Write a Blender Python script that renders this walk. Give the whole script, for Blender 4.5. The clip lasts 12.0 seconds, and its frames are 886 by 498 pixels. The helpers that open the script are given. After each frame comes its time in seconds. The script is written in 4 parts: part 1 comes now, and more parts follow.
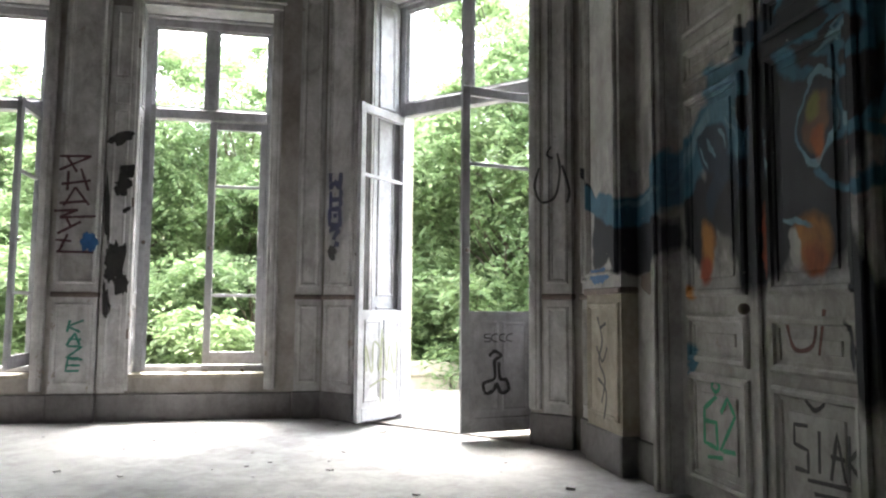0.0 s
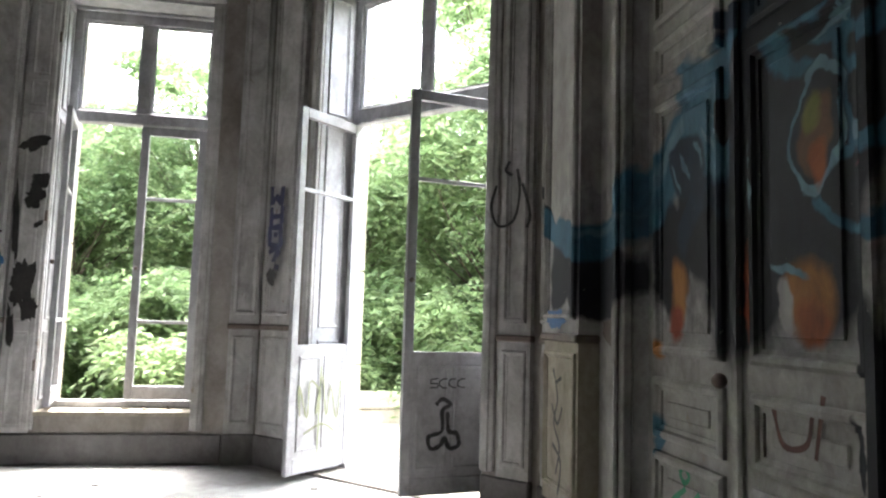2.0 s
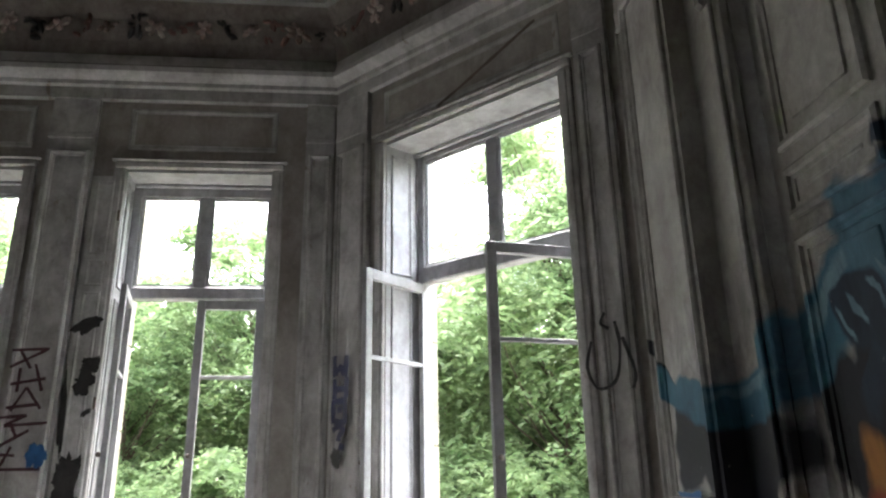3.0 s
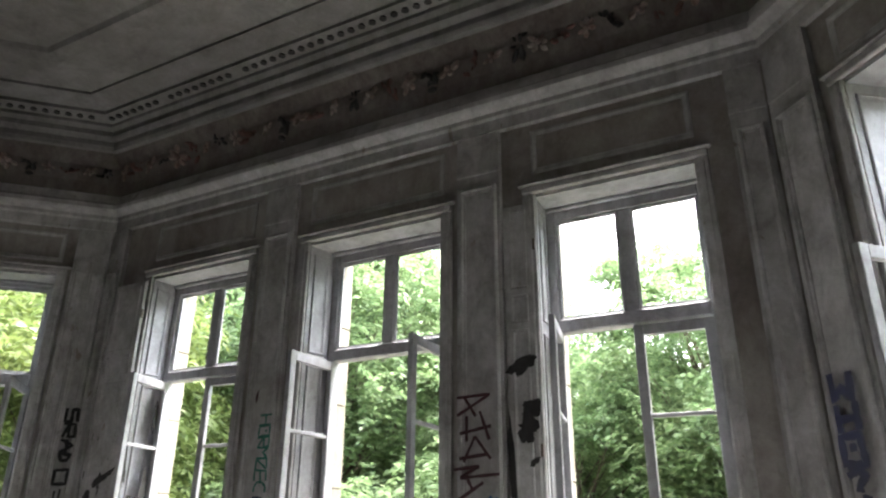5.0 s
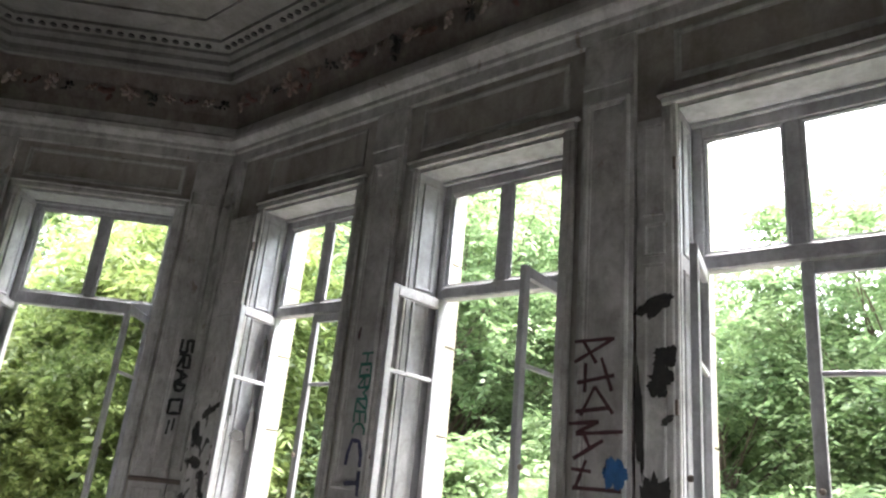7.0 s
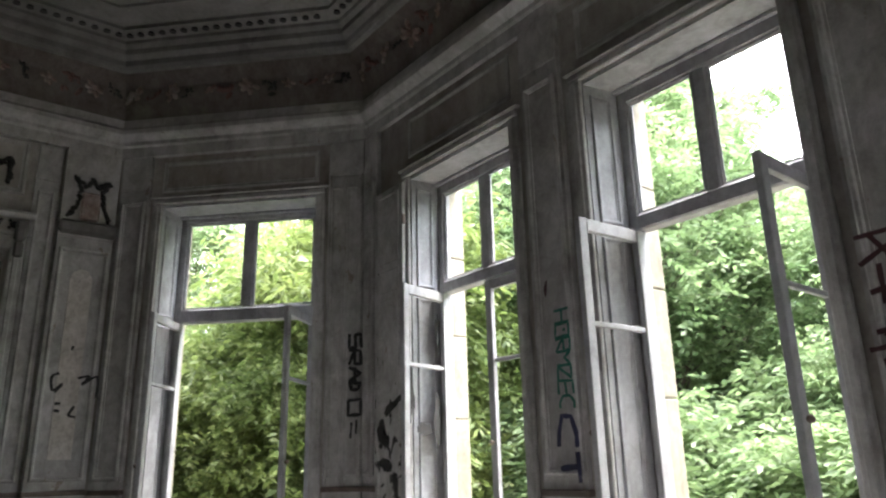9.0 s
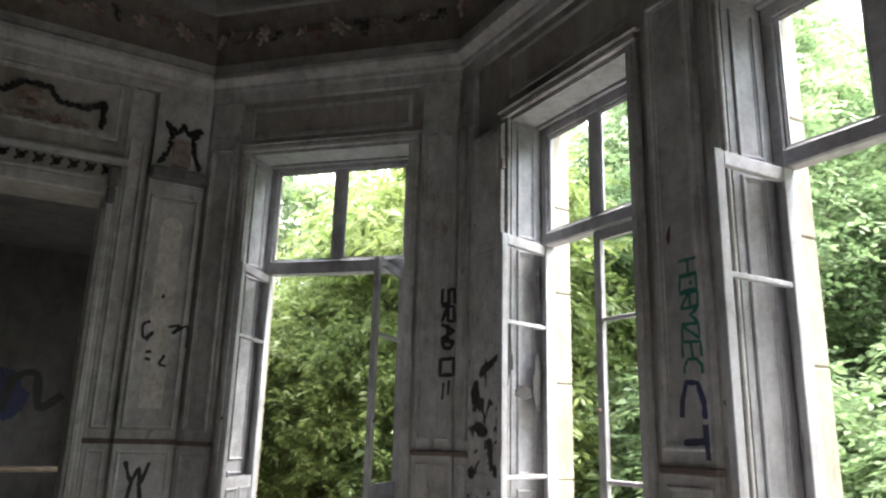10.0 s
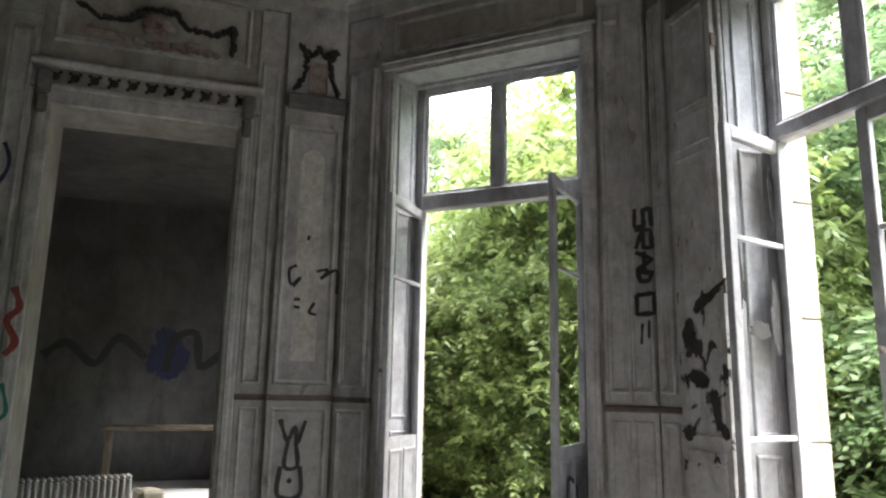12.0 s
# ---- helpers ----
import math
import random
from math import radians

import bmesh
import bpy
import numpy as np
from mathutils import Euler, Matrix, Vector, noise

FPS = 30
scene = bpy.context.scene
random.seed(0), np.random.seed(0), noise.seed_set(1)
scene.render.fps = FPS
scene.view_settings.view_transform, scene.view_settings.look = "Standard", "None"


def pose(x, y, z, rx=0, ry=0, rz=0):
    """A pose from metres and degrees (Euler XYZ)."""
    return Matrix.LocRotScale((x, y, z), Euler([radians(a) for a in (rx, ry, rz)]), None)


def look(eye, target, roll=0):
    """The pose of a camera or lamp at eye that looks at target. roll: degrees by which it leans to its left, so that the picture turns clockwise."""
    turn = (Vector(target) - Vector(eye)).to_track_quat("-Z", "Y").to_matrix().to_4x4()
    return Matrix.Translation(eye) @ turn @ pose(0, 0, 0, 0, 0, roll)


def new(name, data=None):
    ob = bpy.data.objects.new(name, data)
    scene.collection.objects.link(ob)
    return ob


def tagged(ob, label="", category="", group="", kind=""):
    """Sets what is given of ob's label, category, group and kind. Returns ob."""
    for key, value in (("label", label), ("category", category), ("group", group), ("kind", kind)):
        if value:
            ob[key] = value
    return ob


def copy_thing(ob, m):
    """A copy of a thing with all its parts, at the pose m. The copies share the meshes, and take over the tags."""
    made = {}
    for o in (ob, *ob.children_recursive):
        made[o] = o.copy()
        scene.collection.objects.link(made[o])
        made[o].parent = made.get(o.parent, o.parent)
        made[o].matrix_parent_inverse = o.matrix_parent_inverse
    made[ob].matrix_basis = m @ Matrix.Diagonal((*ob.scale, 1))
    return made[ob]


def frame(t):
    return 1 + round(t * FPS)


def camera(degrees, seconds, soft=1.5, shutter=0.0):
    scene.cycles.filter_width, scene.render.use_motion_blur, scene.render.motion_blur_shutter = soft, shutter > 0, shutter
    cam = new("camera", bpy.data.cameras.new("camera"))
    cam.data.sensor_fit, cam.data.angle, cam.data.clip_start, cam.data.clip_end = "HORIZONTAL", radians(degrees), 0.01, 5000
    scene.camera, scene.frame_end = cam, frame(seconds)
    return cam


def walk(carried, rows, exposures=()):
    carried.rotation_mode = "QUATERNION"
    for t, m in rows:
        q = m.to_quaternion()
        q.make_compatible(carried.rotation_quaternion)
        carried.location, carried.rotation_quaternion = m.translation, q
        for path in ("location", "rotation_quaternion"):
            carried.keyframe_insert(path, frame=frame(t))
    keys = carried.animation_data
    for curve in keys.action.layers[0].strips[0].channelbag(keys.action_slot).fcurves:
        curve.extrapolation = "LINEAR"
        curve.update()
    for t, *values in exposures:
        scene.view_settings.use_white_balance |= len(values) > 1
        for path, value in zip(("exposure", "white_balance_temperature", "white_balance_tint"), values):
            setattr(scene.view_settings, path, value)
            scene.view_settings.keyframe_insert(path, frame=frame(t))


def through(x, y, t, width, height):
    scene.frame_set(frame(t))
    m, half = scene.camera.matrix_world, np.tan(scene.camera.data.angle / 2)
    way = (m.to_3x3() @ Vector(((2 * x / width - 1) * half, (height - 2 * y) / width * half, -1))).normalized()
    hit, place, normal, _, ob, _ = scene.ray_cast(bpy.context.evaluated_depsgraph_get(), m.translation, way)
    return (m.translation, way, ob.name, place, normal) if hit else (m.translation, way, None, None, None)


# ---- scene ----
cam = camera(63.4, 12.0, soft=2.3)
METRES, EYE, TILT, LEAN, TURN = 6.4, 1.07, 0.0, 0.0, -10.6
ROWS = [
    (0.0, 0.0, 0.0, 0.0, -0.04, 4.73, -0.5),
    (0.5, 0.0117, 0.0396, 0.0048, -1.03, 4.8, -3.66),
    (1.0, 0.0334, 0.0726, 0.0127, 0.55, 4.48, 3.62),
    (1.5, 0.0683, 0.1066, 0.0249, 1.88, 3.52, -1.41),
    (2.0, 0.0792, 0.1317, 0.0328, 0.97, 5.61, -1.71),
    (2.5, 0.0615, 0.1768, 0.0462, 1.0, 11.91, -1.5),
    (3.0, 0.04, 0.2115, 0.0554, 5.27, 17.87, 1.08),
    (3.5, 0.0226, 0.2529, 0.0594, 18.38, 20.0, 1.49),
    (5.5, -0.0506, 0.391, 0.0647, 45.02, 21.37, -1.59),
    (6.0, -0.0535, 0.4232, 0.0636, 51.54, 19.95, -3.0),
    (6.5, -0.0732, 0.4441, 0.065, 48.35, 19.17, -5.56),
    (8.5, -0.2025, 0.5368, 0.0629, 58.82, 16.5, -0.34),
    (9.0, -0.2517, 0.5375, 0.0668, 63.27, 16.71, 1.36),
    (9.5, -0.2861, 0.5442, 0.0649, 64.55, 15.52, 0.05),
    (10.0, -0.3353, 0.5687, 0.0631, 70.29, 14.36, -1.48),
    (10.5, -0.3728, 0.5702, 0.0562, 74.32, 12.65, -1.81),
    (11.0, -0.4202, 0.5573, 0.0559, 75.3, 11.82, -0.45),
    (11.5, -0.4626, 0.5586, 0.0523, 76.34, 11.21, 0.06),
    (12.0, -0.5122, 0.5701, 0.0538, 81.56, 11.08, -1.05),
]
walk(cam, [(t, pose(0, 0, EYE, TILT, LEAN, TURN) @ pose(METRES * x, METRES * y, METRES * z, 90 + pitch, roll, yaw)) for t, x, y, z, yaw, pitch, roll in ROWS], [(0.0, 4.12), (2.5, 4.18), (3.5, 3.82), (5.5, 3.78), (6.5, 4.05), (9.5, 3.55), (12.0, 3.88)])
# ---- world, sun, exposure ----
world = bpy.data.worlds.new("sky")
scene.world = world
world.use_nodes = True
wn = world.node_tree
sky = wn.nodes.new("ShaderNodeTexSky")
sky.sky_type, sky.sun_disc = "NISHITA", False
sky.sun_elevation, sky.sun_rotation = radians(66), radians(-20)
sky.air_density, sky.dust_density, sky.ozone_density = 1.0, 6.0, 0.6
haze = wn.nodes.new("ShaderNodeMix")
haze.data_type = "RGBA"
haze.inputs[0].default_value = 0.8
haze.inputs[7].default_value = (9.3, 9.75, 10.5, 1)
wn.links.new(sky.outputs[0], haze.inputs[6])
wn.links.new(haze.outputs[2], wn.nodes["Background"].inputs[0])
wn.nodes["Background"].inputs[1].default_value = 0.15

sun = new("sun", bpy.data.lights.new("sun", "SUN"))
sun.data.energy, sun.data.angle, sun.data.color = 2.2, radians(35), (1.0, 0.97, 0.92)
sun.matrix_world = look((0, 0, 30), (-4.6, -12.6, 0))


# ---- materials ----
def ramp(nt, source, stops):
    r = nt.nodes.new("ShaderNodeValToRGB")
    el = r.color_ramp.elements
    while len(el) < len(stops):
        el.new(0.5)
    for e, (p, c) in zip(el, stops):
        e.position, e.color = p, (*c, 1) if len(c) == 3 else c
    nt.links.new(source, r.inputs[0])
    return r.outputs[0]


def noise_tex(nt, scale, detail=6, rough=0.6, stretch=(1, 1, 1), distortion=0.0):
    g = nt.nodes.new("ShaderNodeNewGeometry")
    m = nt.nodes.new("ShaderNodeMapping")
    m.inputs["Scale"].default_value = stretch
    nt.links.new(g.outputs["Position"], m.inputs[0])
    n = nt.nodes.new("ShaderNodeTexNoise")
    n.inputs["Scale"].default_value, n.inputs["Detail"].default_value = scale, detail
    n.inputs["Roughness"].default_value, n.inputs["Distortion"].default_value = rough, distortion
    nt.links.new(m.outputs[0], n.inputs["Vector"])
    return n.outputs["Fac"]


def mix(nt, fac, a, b, mode="MIX"):
    m = nt.nodes.new("ShaderNodeMix")
    m.data_type, m.blend_type = "RGBA", mode
    for value, slot in ((fac, 0), (a, 6), (b, 7)):
        if isinstance(value, bpy.types.NodeSocket):
            nt.links.new(value, m.inputs[slot])
        else:
            m.inputs[slot].default_value = value if slot == 0 else (*value, 1)
    return m.outputs[2]


def surface(name, base, dirt, grain=30.0, patch=1.6, rough=0.7, bump=0.25, streak=0.5, chips=None, metal=0.0, chip_at=0.62):
    """Aged surface: base colour, dirt at two scales, vertical streaks, and chips to another colour."""
    m = bpy.data.materials.new(name)
    m.use_nodes = True
    nt = m.node_tree
    b = nt.nodes["Principled BSDF"]
    big = ramp(nt, noise_tex(nt, patch, 8, 0.65), [(0.38, (0, 0, 0)), (0.72, (1, 1, 1))])
    col = mix(nt, big, base, dirt)
    run = ramp(nt, noise_tex(nt, 5, 6, 0.65, (1, 1, 0.14), 0.6), [(0.52, (0, 0, 0)), (0.8, (streak, streak, streak))])
    col = mix(nt, run, col, tuple(c * 0.55 for c in dirt))
    mottle = ramp(nt, noise_tex(nt, patch * 4.5, 8, 0.7, (1, 1, 0.7), 0.5), [(0.42, (1, 1, 1)), (0.72, (0.62, 0.6, 0.58))])
    col = mix(nt, 1.0, col, mottle, "MULTIPLY")
    fine_out = noise_tex(nt, grain, 6, 0.7)
    fine = ramp(nt, fine_out, [(0.3, (0.82, 0.82, 0.82)), (0.7, (1.0, 1.0, 1.0))])
    col = mix(nt, 1.0, col, fine, "MULTIPLY")
    height = fine_out
    if chips:
        c = ramp(nt, noise_tex(nt, 5.5, 10, 0.72, (1, 1, 0.6), 0.4), [(chip_at, (0, 0, 0)), (chip_at + 0.02, (1, 1, 1))])
        col = mix(nt, c, col, chips)
        height = mix(nt, c, height, (0.0, 0.0, 0.0))
    nt.links.new(col, b.inputs["Base Color"])
    b.inputs["Roughness"].default_value, b.inputs["Metallic"].default_value = rough, metal
    bp = nt.nodes.new("ShaderNodeBump")
    bp.inputs["Strength"].default_value, bp.inputs["Distance"].default_value = bump, 0.01
    nt.links.new(height, bp.inputs["Height"])
    nt.links.new(bp.outputs[0], b.inputs["Normal"])
    return m


WHITE = surface("old_white_paint", (0.60, 0.59, 0.59), (0.36, 0.345, 0.335), chips=(0.27, 0.23, 0.20), chip_at=0.63)
WALL = surface("stained_plaster", (0.46, 0.435, 0.41), (0.27, 0.24, 0.215), patch=0.9, rough=0.9, bump=0.3, chips=(0.34, 0.27, 0.22), chip_at=0.68)
FRAME = surface("grey_window_paint", (0.52, 0.52, 0.545), (0.36, 0.36, 0.38), rough=0.55, chips=(0.25, 0.22, 0.2), chip_at=0.7)
SKIRT = surface("dark_grey_skirting", (0.20, 0.19, 0.19), (0.12, 0.115, 0.11), rough=0.7)
RAIL = surface("brown_rail_edge", (0.20, 0.15, 0.13), (0.1, 0.08, 0.07), rough=0.6)
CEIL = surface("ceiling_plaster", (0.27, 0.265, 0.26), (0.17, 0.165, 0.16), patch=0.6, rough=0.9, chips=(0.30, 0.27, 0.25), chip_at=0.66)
FRIEZE = surface("frieze_plaster", (0.19, 0.17, 0.155), (0.10, 0.08, 0.07), patch=3.0, rough=0.85)
FLOWER = surface("plaster_flower", (0.44, 0.38, 0.35), (0.20, 0.10, 0.085), patch=5.0, rough=0.8, streak=0.1)
# Near-black: paints shade for cornice holes and frieze hollows, and colours the dark carvings.
NEAR_BLACK = surface("hole_shade_and_carving_black", (0.03, 0.028, 0.027), (0.015, 0.015, 0.015))
FLOOR = surface("dusty_screed", (0.50, 0.49, 0.48), (0.37, 0.36, 0.35), patch=1.2, rough=0.75, streak=0.0, bump=0.35)
STONE = surface("pale_limestone", (0.44, 0.40, 0.33), (0.31, 0.28, 0.22), rough=0.9, chips=(0.3, 0.27, 0.2), chip_at=0.7)
EARTH = surface("garden_earth", (0.10, 0.11, 0.05), (0.05, 0.06, 0.02), patch=2.0, rough=1.0, streak=0)
BARK = surface("bark", (0.14, 0.11, 0.08), (0.07, 0.055, 0.04), grain=60, rough=0.95, bump=0.6)
BLACK = surface("black_spray_paint", (0.025, 0.025, 0.03), (0.04, 0.035, 0.035), rough=0.5, streak=0.0)
NAVY = surface("navy_spray_paint", (0.03, 0.035, 0.12), (0.025, 0.025, 0.05), rough=0.5, streak=0.0)
MAROON = surface("maroon_spray_paint", (0.10, 0.03, 0.04), (0.05, 0.02, 0.025), rough=0.5, streak=0.0)
GREEN = surface("green_spray_paint", (0.015, 0.34, 0.16), (0.015, 0.26, 0.13), rough=0.5, streak=0.0)
TEAL = surface("teal_spray_paint", (0.02, 0.21, 0.15), (0.02, 0.15, 0.12), rough=0.5, streak=0.0)
BLUE = surface("blue_spray_paint", (0.04, 0.16, 0.40), (0.03, 0.11, 0.28), rough=0.5, streak=0.0)
OLIVE = surface("olive_spray_paint", (0.30, 0.32, 0.20), (0.22, 0.24, 0.15), rough=0.5, streak=0.0)
RED = surface("red_spray_paint", (0.32, 0.05, 0.05), (0.2, 0.05, 0.05), rough=0.5, streak=0.0)
SCORCH = surface("scorched_paint", (0.018, 0.017, 0.017), (0.05, 0.047, 0.045), patch=6.0, rough=0.9, chips=(0.35, 0.34, 0.33), chip_at=0.68)
PALE = surface("bare_pale_plaster", (0.72, 0.69, 0.65), (0.52, 0.48, 0.44), patch=4.0, rough=0.9, streak=0.1)
IRON = surface("radiator_enamel", (0.70, 0.70, 0.69), (0.5, 0.48, 0.46), rough=0.5)
# Darker than the main room's plaster: the next room's dimness is in the colour.
DIM_PLASTER = surface("shade_darkened_plaster", (0.14, 0.135, 0.135), (0.065, 0.06, 0.065), patch=0.8, rough=0.9)


def leaf_material(name, a, b, c, through=0.5):
    m = bpy.data.materials.new(name)
    m.use_nodes = True
    nt = m.node_tree
    p = nt.nodes["Principled BSDF"]
    g = nt.nodes.new("ShaderNodeNewGeometry")
    col = ramp(nt, g.outputs["Random Per Island"], [(0.0, a), (0.5, b), (1.0, c)])
    big = ramp(nt, noise_tex(nt, 0.7, 3), [(0.35, (0.65, 0.7, 0.6)), (0.65, (1.15, 1.1, 1.0))])
    col = mix(nt, 1.0, col, big, "MULTIPLY")
    nt.links.new(col, p.inputs["Base Color"])
    p.inputs["Roughness"].default_value = 0.5
    t = nt.nodes.new("ShaderNodeBsdfTranslucent")
    nt.links.new(col, t.inputs[0])
    s = nt.nodes.new("ShaderNodeMixShader")
    s.inputs[0].default_value = through
    nt.links.new(p.outputs[0], s.inputs[1])
    nt.links.new(t.outputs[0], s.inputs[2])
    nt.links.new(s.outputs[0], nt.nodes["Material Output"].inputs[0])
    return m


LEAF = leaf_material("bright_leaf", (0.13, 0.20, 0.095), (0.205, 0.295, 0.15), (0.29, 0.385, 0.22), 0.6)
LEAF_DARK = leaf_material("deep_leaf", (0.12, 0.18, 0.09), (0.185, 0.26, 0.14), (0.26, 0.34, 0.20), 0.55)
LEAF_BUSH = leaf_material("olive_leaf", (0.11, 0.16, 0.05), (0.18, 0.24, 0.08), (0.265, 0.335, 0.13), 0.5)

GLASS = bpy.data.materials.new("window_glass")
GLASS.use_nodes = True
gp = GLASS.node_tree.nodes["Principled BSDF"]
gp.inputs["Transmission Weight"].default_value, gp.inputs["Roughness"].default_value, gp.inputs["IOR"].default_value = 1.0, 0.02, 1.05


def scorched(name, low, high, amount, size=4.2):
    """White shutter paint burnt black in ragged patches between two heights."""
    m = surface(name, (0.58, 0.57, 0.57), (0.36, 0.345, 0.335), chips=(0.27, 0.23, 0.20), chip_at=0.64)
    nt = m.node_tree
    bsdf = nt.nodes["Principled BSDF"]
    col = bsdf.inputs["Base Color"].links[0].from_socket
    g = nt.nodes.new("ShaderNodeNewGeometry")
    xyz = nt.nodes.new("ShaderNodeSeparateXYZ")
    nt.links.new(g.outputs["Position"], xyz.inputs[0])
    span = nt.nodes.new("ShaderNodeMapRange")
    span.inputs["From Min"].default_value, span.inputs["From Max"].default_value = low, high
    nt.links.new(xyz.outputs["Z"], span.inputs["Value"])
    band = ramp(nt, span.outputs[0], [(0.0, (0, 0, 0)), (0.06, (1, 1, 1)), (0.55, (0.85, 0.85, 0.85)), (1.0, (0.0, 0.0, 0.0))])
    patch = noise_tex(nt, size, 7, 0.55, (1, 1, 0.7), 0.5)
    both = nt.nodes.new("ShaderNodeMath")
    both.operation = "MULTIPLY_ADD"
    both.inputs[1].default_value = amount
    nt.links.new(band, both.inputs[0])
    nt.links.new(patch, both.inputs[2])
    burnt = ramp(nt, both.outputs[0], [(0.68, (0, 0, 0)), (0.71, (1, 1, 1))])
    col = mix(nt, burnt, col, (0.02, 0.019, 0.019))
    nt.links.new(col, bsdf.inputs["Base Color"])
    return m


BURNT_LOW = scorched("sooty_shutter_paint", 0.9, 2.5, 0.15, 8.0)


# ---- builders ----
def part(name, bm, material, parent=None, label="", m=None, smooth=False):
    me = bpy.data.meshes.new(name)
    bmesh.ops.recalc_face_normals(bm, faces=bm.faces)
    bm.to_mesh(me)
    bm.free()
    me.materials.append(material)
    if smooth:
        me.shade_smooth()
    ob = new(name, me)
    if parent:
        ob.parent = parent
    if m is not None:
        ob.matrix_basis = m
    if label:
        ob["label"] = label
    return ob


def box(bm, x0, x1, y0, y1, z0, z1, bevel=0.0, m=None):
    vs = [bm.verts.new((x, y, z)) for z in (z0, z1) for y in (y0, y1) for x in (x0, x1)]
    fs = [bm.faces.new([vs[i] for i in f]) for f in ((0, 2, 3, 1), (4, 5, 7, 6), (0, 1, 5, 4), (2, 6, 7, 3), (0, 4, 6, 2), (1, 3, 7, 5))]
    geom = vs
    if bevel:
        out = bmesh.ops.bevel(bm, geom=list({e for f in fs for e in f.edges}), offset=bevel, segments=1, affect="EDGES")
        geom = list({v for v in out["verts"]} | {v for v in vs if v.is_valid})
    if m is not None:
        bmesh.ops.transform(bm, matrix=m, verts=geom)
    return bm


def boxes(*specs, bevel=0.0):
    bm = bmesh.new()
    for s in specs:
        box(bm, *s, bevel=bevel)
    return bm


def moulding(bm, x0, x1, z0, z1, y, w=0.06, d=0.03):
    """A mitred picture-frame moulding that stands d proud of the plane y, towards the room (-y)."""
    rings = []
    for inset, proud in ((0, 0), (0.0, d * 0.6), (w * 0.25, d), (w * 0.55, d * 0.9), (w * 0.7, d * 0.35), (w, d * 0.3), (w, 0)):
        rings.append([bm.verts.new((px, y - proud, pz)) for px, pz in ((x0 + inset, z0 + inset), (x1 - inset, z0 + inset), (x1 - inset, z1 - inset), (x0 + inset, z1 - inset))])
    for a, b in zip(rings, rings[1:]):
        for i in range(4):
            bm.faces.new((a[i], a[(i + 1) % 4], b[(i + 1) % 4], b[i]))
    return bm


def ground_frame(x, y, ux, uy):
    """Wall frame: x along the wall, y out of the room, z up."""
    return Matrix(((ux, -uy, 0, x), (uy, ux, 0, y), (0, 0, 1, 0), (0, 0, 0, 1)))


S = math.sqrt(0.5)
FRONT = ground_frame(0, 7.2, 1, 0)
EAST = ground_frame(0.16, 7.2, S, -S)
WEST = ground_frame(-8.62, 5.30, S, S)
RIGHT = ground_frame(2.12, 5.24, 0, -1)
LEFT = ground_frame(-8.62, -3.0, 0, 1)
BACK = ground_frame(2.12, -3.0, -1, 0)
CL = 1.96 * math.sqrt(2)
WL = 1.90 * math.sqrt(2)
TOP, THICK = 5.95, 0.52


def wall_with_openings(name, m, length, openings, label, top=TOP, thick=THICK, start=0.0, material=None):
    """One wall; each opening (x0, x1, z0, z1) goes through."""
    ob = tagged(new(name), label, "wall", kind="structure")
    ob.matrix_basis = m
    xs = sorted({start, length} | {v for o in openings for v in o[:2]})
    bm = bmesh.new()
    for a, b in zip(xs, xs[1:]):
        cut = sorted((o[2], o[3]) for o in openings if o[0] <= a and o[1] >= b)
        z = -0.3
        for z0, z1 in cut:
            if z0 > z:
                box(bm, a, b, 0, thick, z, z0)
            z = z1
        box(bm, a, b, 0, thick, z, top)
    bmesh.ops.remove_doubles(bm, verts=bm.verts, dist=0.0005)
    part("masonry", bm, material or WALL, ob)
    return ob


HEAD, DOOR_HEAD = 4.036, 4.14
SASH_E, SASH_A, SASH_B = (-5.945, -4.665), (-3.815, -2.53), (-1.656, -0.38)
OPEN_E, OPEN_A, OPEN_B = (-5.965, -4.61), (-3.875, -2.475), (-1.635, -0.40)
OPEN_C, OPEN_D = (0.60, 2.28), (0.52, 2.17)
wall_front = wall_with_openings("wall_north", FRONT, 0.16, [(min(o[0], g[0]) - 0.02, max(o[1], g[1]) + 0.02, 0.40, HEAD) for o, g in ((OPEN_E, SASH_E), (OPEN_A, SASH_A), (OPEN_B, SASH_B))], "peeling off-white panelled plaster wall with three tall windows", start=-6.72)
wall_east = wall_with_openings("wall_northeast", EAST, CL, [(*OPEN_C, 0.02, DOOR_HEAD)], "off-white panelled angled wall around an open garden door")
wall_west = wall_with_openings("wall_northwest", WEST, WL, [(*OPEN_D, 0.02, DOOR_HEAD)], "grey shaded angled wall around an open garden door")
DOOR_R, DOOR_L = (1.27, 2.80), (5.98, 7.40)
wall_right = wall_with_openings("wall_east", RIGHT, 8.24, [(*DOOR_R, 0.0, 3.62)], "panelled side wall partly covered by a painted mural")
wall_left = wall_with_openings("wall_west", LEFT, 8.30, [(*DOOR_L, 0.0, 3.56)], "dim panelled side wall with an open doorway")
wall_back = wall_with_openings("wall_south", BACK, 10.74, [], "plain closing plaster wall behind the walk")

bm = boxes((-9.2, 2.7, -3.6, 7.75, -0.3, 0.0), (-14.8, -9.2, -1.2, 5.5, -0.3, 0.0))
tagged(part("floor", bm, FLOOR), "dusty pale screed floor, bare and littered with grit", "floor", kind="structure")
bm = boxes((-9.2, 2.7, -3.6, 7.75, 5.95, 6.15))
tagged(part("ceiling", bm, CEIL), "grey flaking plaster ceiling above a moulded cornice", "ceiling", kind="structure")

